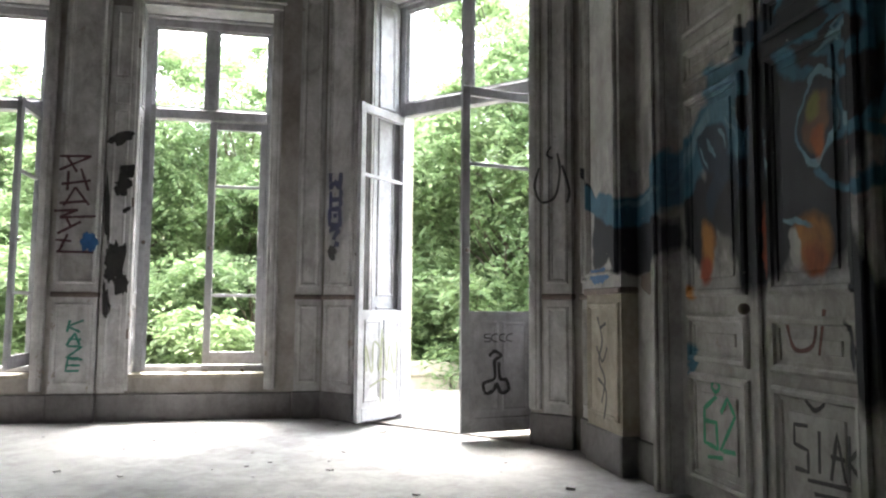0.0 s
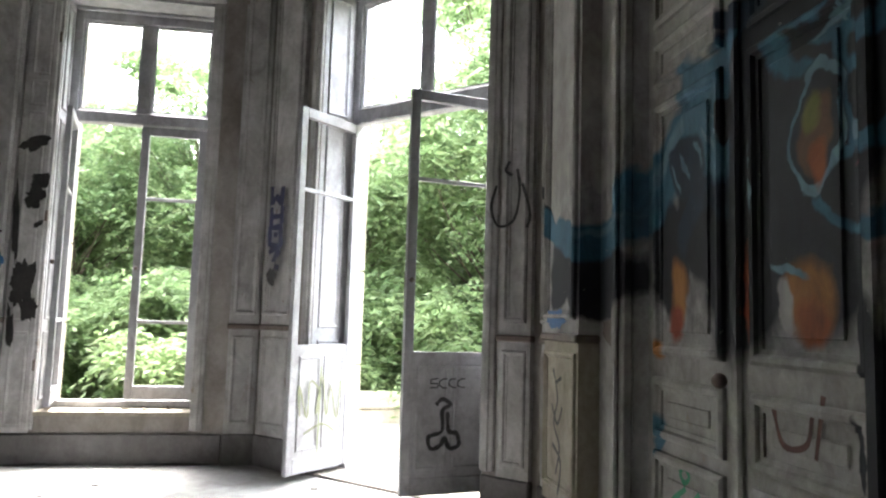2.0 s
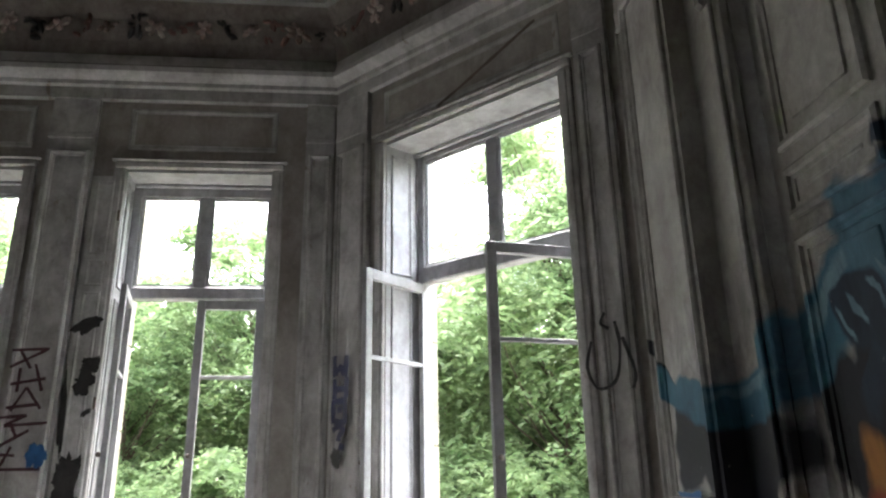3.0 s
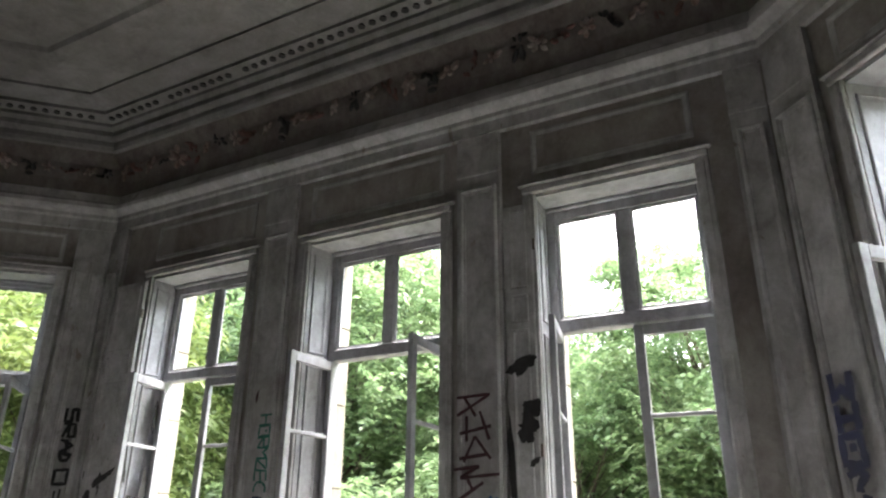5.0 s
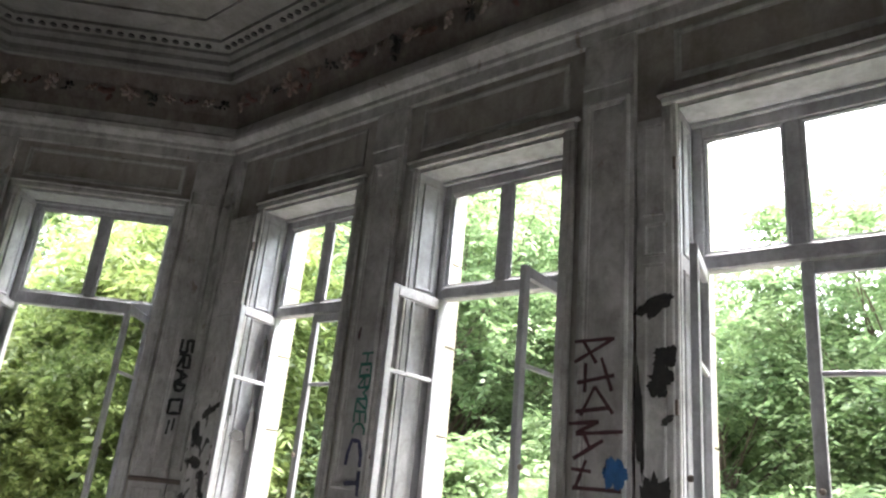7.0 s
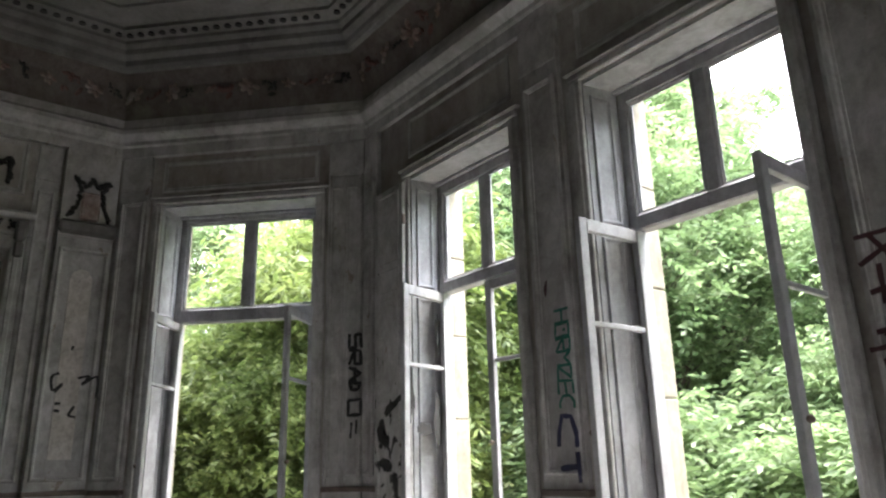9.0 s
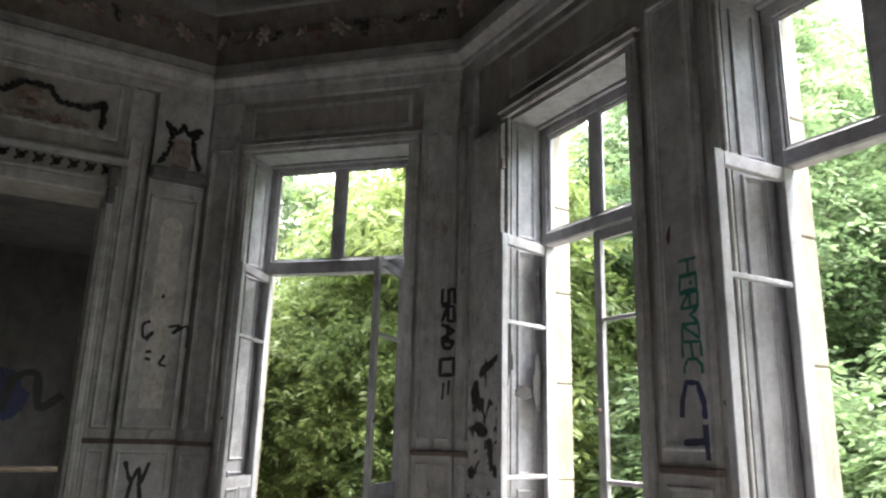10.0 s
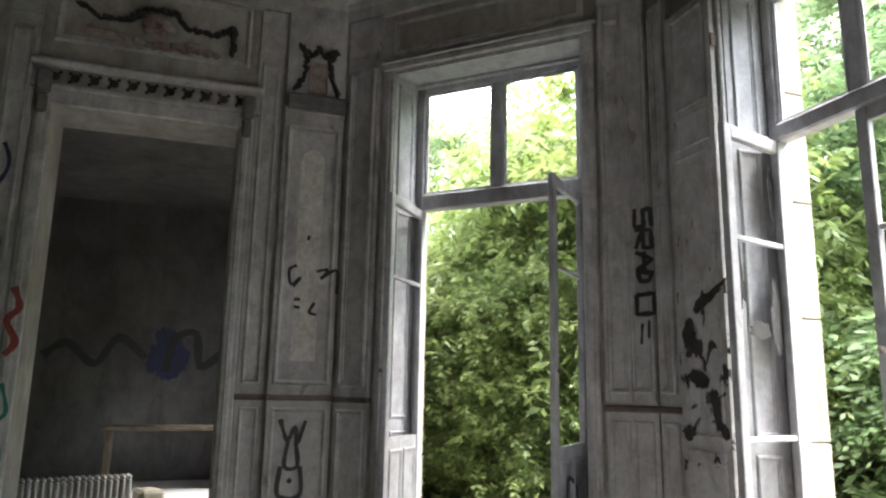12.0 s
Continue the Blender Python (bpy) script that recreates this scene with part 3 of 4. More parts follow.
skirting(RIGHT, [(0.88, 1.14), (2.93, 8.2)])
skirting(LEFT, [(0.05, 5.6)])


def wall_panel(m, x0, x1, z0, z1, material=WHITE):
    bm = bmesh.new()
    moulding(bm, x0, x1, z0, z1, -0.001, 0.05, 0.009)
    ob = part("wall_panel", bm, material, None, "", m)
    tagged(ob, "plain moulded plaster panel with flaking paint", "wall panel", kind="structure")


for o in (OPEN_E, OPEN_A, OPEN_B):
    wall_panel(FRONT, o[0] - 0.02, o[1] + 0.02, 4.22, 4.62)
wall_panel(EAST, OPEN_C[0] - 0.02, OPEN_C[1] + 0.02, 4.28, 4.62)
wall_panel(WEST, OPEN_D[0] - 0.02, OPEN_D[1] + 0.02, 4.28, 4.62)
wall_panel(FRONT, -3.99 - 0.03, -3.99, 1.4, 4.0)
for k in range(2):
    wall_panel(LEFT, 0.4 + 2.6 * k, 2.7 + 2.6 * k, 1.5, 4.5)
    wall_panel(LEFT, 0.4 + 2.6 * k, 2.7 + 2.6 * k, 0.35, 1.2)
    wall_panel(RIGHT, 3.2 + 2.5 * k, 5.5 + 2.5 * k, 1.5, 4.5, MURAL)


def shutter(m, x0, x1, z0, z1, label, material=WHITE, y=-0.012):
    """A panelled inner shutter folded flat against the wall."""
    bm = boxes((x0, x1, y - 0.033, y, z0, z1), bevel=0.004)
    cuts = [z0 + 0.05, z0 + 0.82, z0 + 0.90, 2.93, 2.98, 3.20, 3.25, z1 - 0.05]
    for a, b in zip(cuts[::2], cuts[1::2]):
        moulding(bm, x0 + 0.05, x1 - 0.05, a, b, y - 0.033, 0.03, 0.012)
    ob = tagged(new("shutter"), label, "shutter")
    ob.matrix_basis = m
    part("leaf", bm, material, ob)
    for z in (z0 + 0.5, 2.0, z1 - 0.4):
        part("hinge", boxes((x1 + 0.001, x1 + 0.02, y - 0.038, y, z, z + 0.09), bevel=0.003), RAIL, ob, "small iron hinge")
    return ob


shutter(FRONT, -1.90, -1.66, 0.262, 3.95, "white panelled shutter with black scorched patches, folded open")
shutter(FRONT, -6.42, -5.98, 0.262, 3.97, "white panelled shutter with soot smears, folded open", BURNT_LOW, y=-0.055)


# ---- painted double door ----
double_door = tagged(new("double_door"), "closed panelled double door covered by a beast mural", "door")
double_door.matrix_basis = RIGHT
for a, b in ((1.275, 2.033), (2.037, 2.795)):
    bm = boxes((a, b, 0.075, 0.12, 0.005, 3.61), bevel=0.004)
    for z0, z1 in ((0.12, 0.72), (0.78, 1.05), (1.15, 2.32), (2.40, 2.62), (2.70, 3.52)):
        moulding(bm, a + 0.09, b - 0.09, z0, z1, 0.075, 0.06, 0.028)
        box(bm, a + 0.20, b - 0.20, 0.066, 0.0745, z0 + 0.10, z1 - 0.10, bevel=0.006)
    d = part("leaf", bm, MURAL, double_door)
bm = boxes((2.005, 2.065, 0.05, 0.0745, 0.005, 3.6), bevel=0.012)
part("cover_strip", bm, MURAL, double_door)
knob = bmesh.new()
bmesh.ops.create_uvsphere(knob, u_segments=12, v_segments=8, radius=0.03, matrix=Matrix.Translation((1.97, 0.03, 1.08)))
part("knob", knob, RAIL, double_door, "dark iron knob", smooth=True)


def door_surround(m, x0, x1, top, label, material):
    ob = tagged(new("door_surround"), label, "door frame", kind="structure")
    ob.matrix_basis = m
    for a, b in ((x0 - 0.12, x0), (x1, x1 + 0.12)):
        bm = boxes((a, b, -0.05, -0.001, 0, top), bevel=0.008)
        box(bm, a + 0.03, b - 0.04, -0.075, -0.0505, 0, top, bevel=0.008)
        part("jamb", bm, material, ob)
    bm = boxes((x0 - 0.12, x1 + 0.12, -0.05, -0.001, top + 0.001, top + 0.12), bevel=0.008)
    box(bm, x0 - 0.16, x1 + 0.16, -0.07, -0.001, top + 0.121, top + 0.16, bevel=0.008)
    part("lintel", bm, material, ob)
    bm = boxes((x0 - 0.12, x1 + 0.12, -0.04, -0.001, top + 0.161, top + 0.30))
    part("frieze_band", bm, WALL, ob)
    n = 11
    for i in range(n):
        bead = bmesh.new()
        x = x0 + (x1 - x0) * i / (n - 1)
        for dx, dz, r in ((0, 0, 0.036), (0.035, 0.035, 0.016), (-0.035, -0.035, 0.016), (-0.035, 0.035, 0.016)):
            bmesh.ops.create_uvsphere(bead, u_segments=8, v_segments=5, radius=r, matrix=pose(x + dx, -0.045, top + 0.23 + dz) @ Matrix.Diagonal((1, 0.5, 1, 1)))
        part("rosette", bead, NEAR_BLACK, ob, "dark carved rosette")
    for x in (x0 - 0.06, x1 + 0.06):
        bm = boxes((x - 0.05, x + 0.05, -0.16, -0.051, top + 0.06, top + 0.26), bevel=0.025)
        box(bm, x - 0.04, x + 0.04, -0.12, -0.0765, top - 0.10, top + 0.059, bevel=0.02)
        part("bracket", bm, SKIRT, ob, "dark scrolled console bracket")
    part("cap_shelf", boxes((x0 - 0.18, x1 + 0.18, -0.12, -0.001, top + 0.301, top + 0.36), bevel=0.02), material, ob)
    bm = bmesh.new()
    moulding(bm, x0 - 0.05, x1 + 0.05, top + 0.55, 4.68, -0.001, 0.06, 0.03)
    part("overdoor_panel", bm, material, ob)
    return ob


door_surround(RIGHT, *DOOR_R, 3.62, "moulded door frame streaked with mural paint", MURAL)
surround = door_surround(LEFT, *DOOR_L, 3.56, "grey moulded door frame with carved overdoor and brackets", WHITE)


def festoon(points, r, material, parent, y, label="", name="garland", seed=4):
    """A carved garland: overlapping leafy lumps along a line."""
    rng = random.Random(seed)
    bm = bmesh.new()
    for (ax, az), (bx, bz) in zip(points, points[1:]):
        steps = max(2, int(math.hypot(bx - ax, bz - az) / (r * 0.5)))
        for i in range(steps):
            t = i / steps
            bmesh.ops.create_icosphere(bm, subdivisions=1, radius=r * rng.uniform(0.6, 1.15), matrix=pose(ax + (bx - ax) * t + rng.uniform(-r, r) * 0.4, y, az + (bz - az) * t + rng.uniform(-r, r) * 0.4, rng.uniform(0, 90), rng.uniform(0, 90), 0) @ Matrix.Diagonal((1.3, 0.7, 0.8, 1)))
    return part(name, bm, material, parent, label)


cx = 6.70
festoon([(cx - 0.62, 4.46), (cx - 0.45, 4.36), (cx - 0.22, 4.38), (cx - 0.12, 4.50), (cx + 0.12, 4.50), (cx + 0.22, 4.38), (cx + 0.45, 4.36), (cx + 0.60, 4.46), (cx + 0.60, 4.22)], 0.028, NEAR_BLACK, surround, -0.02, "dark carved garland")
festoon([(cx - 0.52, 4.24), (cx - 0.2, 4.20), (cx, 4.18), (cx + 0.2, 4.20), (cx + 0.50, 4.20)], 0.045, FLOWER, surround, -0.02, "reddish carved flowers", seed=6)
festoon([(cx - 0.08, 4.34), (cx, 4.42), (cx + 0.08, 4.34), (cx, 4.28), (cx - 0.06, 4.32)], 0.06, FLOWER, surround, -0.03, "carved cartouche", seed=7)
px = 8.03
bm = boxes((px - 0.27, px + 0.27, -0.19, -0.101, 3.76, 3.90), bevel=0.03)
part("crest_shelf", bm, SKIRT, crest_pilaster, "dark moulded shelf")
festoon([(px - 0.19, 3.95), (px - 0.12, 4.08), (px - 0.10, 4.24), (px - 0.16, 4.36), (px - 0.05, 4.28), (px, 4.36), (px + 0.05, 4.28), (px + 0.16, 4.36), (px + 0.10, 4.24), (px + 0.12, 4.08), (px + 0.19, 3.95)], 0.026, NEAR_BLACK, crest_pilaster, -0.115, "dark carved crest", name="crest")
bm = boxes((px - 0.09, px + 0.09, -0.125, -0.1005, 3.92, 4.22), bevel=0.02)
part("crest_plaque", bm, FLOWER, crest_pilaster)
bm = bmesh.new()
arch = [bm.verts.new((px + x, -0.112, z)) for x, z in [(-0.10, 1.62), (0.10, 1.62)] + [(0.10 * math.cos(a * math.pi / 10), 3.30 + 0.12 * math.sin(a * math.pi / 10)) for a in range(11)]]
face = bm.faces.new(arch)
bmesh.ops.translate(bm, verts=[v for v in bmesh.ops.extrude_face_region(bm, geom=[face])["geom"] if isinstance(v, bmesh.types.BMVert)], vec=(0, 0.011, 0))
part("arched_panel", bm, PALE, crest_pilaster, "bare pale plaster arch")

# ---- frieze flowers and dark hole discs ----
def flower_mesh(seed):
    rng = random.Random(seed)
    bm = bmesh.new()
    bmesh.ops.create_icosphere(bm, subdivisions=1, radius=0.035, matrix=Matrix.Translation((0, -0.03, 0)))
    for k in range(6):
        a = k * 1.047 + rng.uniform(-0.45, 0.45)
        bmesh.ops.create_icosphere(bm, subdivisions=1, radius=0.045, matrix=pose(0.07 * math.cos(a), -0.012, 0.07 * math.sin(a), 0, -math.degrees(a), 0) @ Matrix.Diagonal((1.1, 0.5, 0.7, 1)))
    me = bpy.data.meshes.new("flower")
    bm.to_mesh(me)
    bm.free()
    me.materials.append(FLOWER)
    return me


def sprig_mesh(seed):
    rng = random.Random(seed)
    bm = bmesh.new()
    for k in range(9):
        bmesh.ops.create_icosphere(bm, subdivisions=1, radius=rng.uniform(0.018, 0.045), matrix=pose(rng.uniform(-0.10, 0.10), -0.01, rng.uniform(-0.11, 0.11), rng.uniform(0, 90), rng.uniform(0, 180), 0) @ Matrix.Diagonal((1.5, 0.6, 0.7, 1)))
    me = bpy.data.meshes.new("sprig")
    bm.to_mesh(me)
    bm.free()
    # Even seeds go near-black, putting the shade of frieze hollows into colour.
    me.materials.append(BRONZE if seed % 2 else NEAR_BLACK)
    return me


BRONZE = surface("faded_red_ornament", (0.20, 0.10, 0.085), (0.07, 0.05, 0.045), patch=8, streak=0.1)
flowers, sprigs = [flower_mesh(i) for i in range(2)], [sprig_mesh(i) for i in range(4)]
# Short dark discs stand for the shade inside the edge's drilled holes.
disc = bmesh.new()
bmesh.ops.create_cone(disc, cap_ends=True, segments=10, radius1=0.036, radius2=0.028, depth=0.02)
hole_disc_mesh = bpy.data.meshes.new("bead")
disc.to_mesh(hole_disc_mesh)
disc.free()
hole_disc_mesh.materials.append(NEAR_BLACK)
gap = random.Random(12)
for i in (2, 3, 4, 5, 1):
    p, q = inset_plan(0.15)[i], inset_plan(0.15)[(i + 1) % 6]
    if i == 5:
        q = p + (q - p) * 0.45
    if i == 1:
        p = q + (p - q) * 0.35
    way = (q - p).normalized()
    turn = math.degrees(math.atan2(-way.y, -way.x))
    count = int((q - p).length / 0.21)
    for k in range(count):
        c = p + (q - p) * ((k + 0.5) / count)
        o = new("flower" if k % 2 else "sprig", flowers[k // 2 % 2] if k % 2 else sprigs[k // 2 % 4])
        o.parent = cornice
        o.matrix_basis = pose(c.x, c.y, 5.36, 0, 0, turn) @ pose(0, 0, 0, 26, gap.uniform(0, 360), 0) @ Matrix.Scale(gap.uniform(0.65, 1.2), 4)
    p, q = inset_plan(0.54)[i], inset_plan(0.54)[(i + 1) % 6]
    if i == 5:
        q = p + (q - p) * 0.4
    if i == 1:
        p = q + (p - q) * 0.2
    count = int((q - p).length / 0.115)
    for k in range(count):
        if gap.random() < 0.12:
            continue
        c = p + (q - p) * ((k + 0.5) / count)
        o = new("bead", hole_disc_mesh)
        o.parent = cornice
        o.matrix_basis = pose(c.x, c.y, 5.845)

# ---- graffiti ----
GLYPHS = {  # strokes on a 0-2 by 0-4 grid
    "H": "00 04,20 24,02 22", "A": "00 14 20,02 22", "B": "00 04 24 12 20 00", "E": "24 04 00 20,02 22", "W": "04 00 12 20 24",
    "O": "00 04 24 20 00,12 13", "Q": "00 04 24 20 00", "?": "03 14 23 12 11,10 20", "K": "00 04,24 02 20", "Z": "04 24 00 20", "R": "00 04 24 22 02 20", "N": "00 04 20 24", "S": "24 04 02 22 20 00",
    "C": "24 14 03 01 10 20", "T": "04 24,14 10", "I": "14 10", "6": "24 03 00 20 22 02", "2": "03 14 23 00 20", "M": "00 04 12 24 20", "Y": "04 12 24,12 10", "D": "00 04 13 11 00",
    "=": "01 21,03 23", "L": "04 00 20", "G": "24 04 00 20 22 12", "*": "14 10,03 21,01 23",
}


def ribbon(bm, pts, width, y, rng):
    """A sprayed line: a thin raised strip with a wandering width."""
    rings = []
    for i, p in enumerate(pts):
        a, b = pts[max(0, i - 1)], pts[min(len(pts) - 1, i + 1)]
        d = Vector((b[0] - a[0], b[1] - a[1]))
        d = d.normalized() if d.length else Vector((1, 0))
        w = width * rng.uniform(0.38, 0.58)
        rings.append([bm.verts.new((p[0] + sgn * -d.y * w, y, p[1] + sgn * d.x * w)) for sgn in (-1, 1)])
    for a, b in zip(rings, rings[1:]):
        bm.faces.new((a[0], b[0], b[1], a[1]))


def smooth_line(pts, n=5):
    out = []
    for i in range(len(pts) - 1):
        p0, p1, p2, p3 = pts[max(0, i - 1)], pts[i], pts[i + 1], pts[min(len(pts) - 1, i + 2)]
        for k in range(n):
            t = k / n
            out.append(tuple(0.5 * (2 * b + (c - a) * t + (2 * a - 5 * b + 4 * c - d) * t * t + (3 * b - a - 3 * c + d) * t ** 3) for a, b, c, d in zip(p0, p1, p2, p3)))
    return out + [pts[-1]]


def graffiti(parent, text, x, z, w, h, y, width, material, label, down=True, seed=1, lean=0.0, turned=False, mirror=False):
    """Sprayed letters stacked downwards (or side by side) from the top left corner (x, z)."""
    rng = random.Random(seed)
    bm = bmesh.new()
    for i, ch in enumerate(text):
        ox, oz = (x, z - h * (i + 1) * 1.12) if down else (x + w * 1.25 * i, z - h)
        for stroke in GLYPHS.get(ch, "").split(","):
            pts = [(ox + w * int(c[0]) / 2 + rng.uniform(-0.06, 0.06) * w + lean * int(c[1]) * w, oz + h * int(c[1]) / 4 + rng.uniform(-0.05, 0.05) * h) for c in stroke.split()]
            if turned:
                pts = [(ox + w * (q[1] - oz) / h, oz + h * (1 - (q[0] - ox) / w)) for q in pts]
            if mirror:
                pts = [(2 * x + w * 1.25 * len(text) - q[0], q[1]) for q in pts]
            if len(pts) > 1:
                line = []
                for a, b in zip(pts, pts[1:]):
                    line += [(a[0] + (b[0] - a[0]) * t / 4, a[1] + (b[1] - a[1]) * t / 4) for t in range(4)]
                ribbon(bm, line + [pts[-1]], width, y, rng)
    return part("graffiti", bm, material, parent, label)


def scrawl(parent, lines, y, width, material, label, seed=2):
    rng = random.Random(seed)
    bm = bmesh.new()
    for pts in lines:
        ribbon(bm, smooth_line(pts), width, y, rng)
    return part("graffiti", bm, material, parent, label)


def blotch(parent, x, z, rx, rz, y, material, label, seed, turn=0.0, name="scorch_mark"):
    """An irregular patch of burnt or sprayed paint, lying on the surface."""
    bm = bmesh.new()
    n = 96
    c, s = math.cos(radians(turn)), math.sin(radians(turn))
    vs = []
    for k in range(n):
        a = 6.28318 * k / n
        r = 1 + 0.45 * noise.noise((math.cos(a) * 1.4 + seed * 7, math.sin(a) * 1.4, seed)) + 0.35 * noise.noise((math.cos(a) * 4, math.sin(a) * 4 + seed, 3.0)) + 0.22 * noise.noise((math.cos(a) * 13, math.sin(a) * 13 + seed, 5.0))
        ex, ez = rx * r * math.cos(a), rz * r * math.sin(a)
        vs.append(bm.verts.new((x + ex * c - ez * s, y, z + ex * s + ez * c)))
    bm.faces.new(vs)
    bmesh.ops.triangulate(bm, faces=bm.faces)
    return part(name, bm, material, parent, label)


scrawl(wall_front, [[(-2.298, 2.45), (-2.022, 2.46)], [(-2.022, 2.46), (-2.295, 2.319)], [(-2.237, 2.455), (-2.142, 2.307)], [(-2.215, 2.312), (-2.217, 2.129)], [(-2.108, 2.341), (-2.035, 2.134)], [(-2.272, 2.188), (-2.02, 2.23)], [(-2.149, 2.163), (-2.242, 1.985)], [(-2.149, 2.163), (-2.026, 2.0)], [(-2.278, 2.01), (-2.043, 2.035)], [(-2.32, 1.936), (-2.117, 1.951)], [(-2.117, 1.951), (-2.271, 1.881)], [(-2.271, 1.876), (-1.96, 1.896)], [(-2.211, 1.867), (-2.17, 1.792)], [(-2.086, 1.842), (-2.283, 1.728)], [(-2.295, 1.669), (-2.161, 1.659)], [(-2.196, 1.723), (-2.263, 1.56)], [(-2.283, 1.56), (-1.967, 1.56)]], -0.0845, 0.024, MAROON, "maroon sprayed upright letters", seed=3)
blotch(wall_front, -2.01, 1.66, 0.075, 0.085, -0.0855, BLUE, "blue sprayed patch", 5, name="paint_patch")
graffiti(wall_front, "KAZE", -2.17, 0.94, 0.12, 0.105, -0.053, 0.022, TEAL, "green sprayed tag", seed=5, lean=0.04)
for x, z, rx, rz, turn, seed in ((-1.77, 2.66, 0.11, 0.05, 24, 1), (-1.71, 2.34, 0.075, 0.06, 25, 2), (-1.74, 2.20, 0.075, 0.10, -10, 3), (-1.87, 1.92, 0.026, 0.30, 3, 4), (-1.70, 1.97, 0.045, 0.02, 40, 5), (-1.78, 1.48, 0.10, 0.20, -6, 6), (-1.72, 1.26, 0.07, 0.10, 0, 7), (-1.85, 1.10, 0.03, 0.16, 4, 8)):
    blotch(wall_front, x, z, rx, rz, -0.0595 - seed * 0.0006, SCORCH, "black scorch patch", seed, turn)
for x, z, rx, rz, turn, seed in ((-6.12, 1.98, 0.16, 0.035, 28, 11), (-6.30, 1.78, 0.05, 0.08, 10, 12), (-6.22, 1.50, 0.09, 0.05, -15, 13), (-6.08, 1.32, 0.03, 0.11, 8, 14), (-6.34, 1.18, 0.05, 0.04, 0, 15)):
    blotch(wall_front, x, z, rx, rz, -0.1025, SCORCH, "black soot smear", seed, turn)
graffiti(wall_front, "HORMZEC", -4.21, 2.46, 0.12, 0.082, -0.0845, 0.020, TEAL, "green sprayed tag", seed=9, turned=True)
graffiti(wall_front, "CT", -4.24, 1.79, 0.15, 0.19, -0.0850, 0.036, NAVY, "navy sprayed letters", seed=11, turned=True)
blotch(wall_front, -4.27, 2.62, 0.014, 0.05, -0.0840, MAROON, "dark paint spot", 21, -10, name="paint_patch")
graffiti(wall_east, "WHO?", 0.13, 2.40, 0.13, 0.16, -0.0845, 0.052, NAVY, "navy sprayed word", seed=13)
blotch(wall_east, 0.17, 1.60, 0.05, 0.07, -0.0840, BLACK, "black sprayed blob", 23, name="paint_patch")
graffiti(wall_west, "SRADQ", 2.55, 2.70, 0.11, 0.135, -0.0935, 0.034, BLACK, "black sprayed tag", seed=25, turned=True)
scrawl(wall_west, [[(2.58, 1.88), (2.57, 1.74)], [(2.625, 1.90), (2.62, 1.78)]], -0.0935, 0.02, BLACK, "two black spray drips")
scrawl(wall_left, [[(7.94, 2.40), (7.88, 2.36), (7.90, 2.24), (7.97, 2.30), (7.92, 2.22)], [(8.10, 2.36), (8.20, 2.38), (8.14, 2.30), (8.27, 2.38), (8.28, 2.18)], [(7.93, 2.12), (7.98, 2.12)], [(7.93, 2.06), (7.98, 2.05)], [(8.10, 2.10), (8.06, 2.02), (8.12, 2.0)], [(8.02, 2.62), (8.03, 2.66)]], -0.1345, 0.026, BLACK, "black sprayed squiggles")
scrawl(wall_left, [[(7.88, 1.16), (7.94, 1.00), (8.00, 1.10), (8.02, 0.98), (8.08, 1.15)], [(7.95, 1.0), (7.93, 0.8), (8.03, 0.8), (8.01, 0.98)], [(7.90, 0.8), (7.89, 0.58), (8.06, 0.58), (8.05, 0.8)], [(7.96, 0.7), (7.99, 0.68)]], -0.1345, 0.036, BLACK, "black sprayed figure of blocks")
scrawl(wall_left, [[(5.70 + 0.05 * math.sin(k * 0.9), 3.2 - k * 0.09) for k in range(14)], [(5.55, 3.3), (5.6, 3.1), (5.5, 2.9)], [(5.50, 2.4), (5.60, 2.2), (5.55, 2.0)]], -0.056, 0.03, NAVY, "blue wavering spray line")
scrawl(wall_left, [[(5.90, 2.1), (5.95, 1.95), (5.88, 1.85), (5.95, 1.7), (5.89, 1.6)]], -0.078, 0.05, RED, "red spray mark")
scrawl(wall_left, [[(5.90, 1.4), (5.95, 1.2), (5.88, 1.1), (5.94, 0.9), (5.89, 0.7)]], -0.078, 0.03, TEAL, "green spray mark")
scrawl(wall_right, [[(0.52, 1.02), (0.60, 0.86), (0.54, 0.72), (0.64, 0.60), (0.58, 0.44)], [(0.50, 0.82), (0.60, 0.72), (0.68, 0.82)], [(0.52, 0.6), (0.66, 0.52), (0.62, 0.34)], [(0.66, 0.98), (0.56, 0.94)]], -0.142, 0.022, BLACK, "faint black scribble")
blotch(wall_right, 0.55, 1.30, 0.17, 0.05, -0.1445, BLUE, "pale blue sprayed label", 31, name="paint_patch")
blotch(wall_right, 1.05, 1.24, 0.14, 0.07, -0.004, RAIL, "bare brown patch", 33, name="paint_patch")
graffiti(wall_right, "62", 1.52, 0.60, 0.13, 0.26, 0.063, 0.026, GREEN, "green sprayed numbers", down=False, seed=17)
scrawl(wall_right, [[(1.60, 0.66), (1.64, 0.69), (1.68, 0.66), (1.64, 0.63), (1.60, 0.66)], [(1.55, 0.27), (1.70, 0.29)]], 0.063, 0.022, GREEN, "green sprayed halo")
graffiti(wall_right, "SIAK", 2.28, 0.56, 0.09, 0.19, 0.063, 0.020, BLACK, "black sprayed tag", down=False, seed=19)
scrawl(wall_right, [[(2.36, 0.68), (2.42, 0.71), (2.48, 0.68), (2.42, 0.64), (2.36, 0.68)], [(2.36, 0.33), (2.62, 0.35)], [(2.40, 0.28), (2.60, 0.30)]], 0.063, 0.020, BLACK, "black sprayed halo and lines")
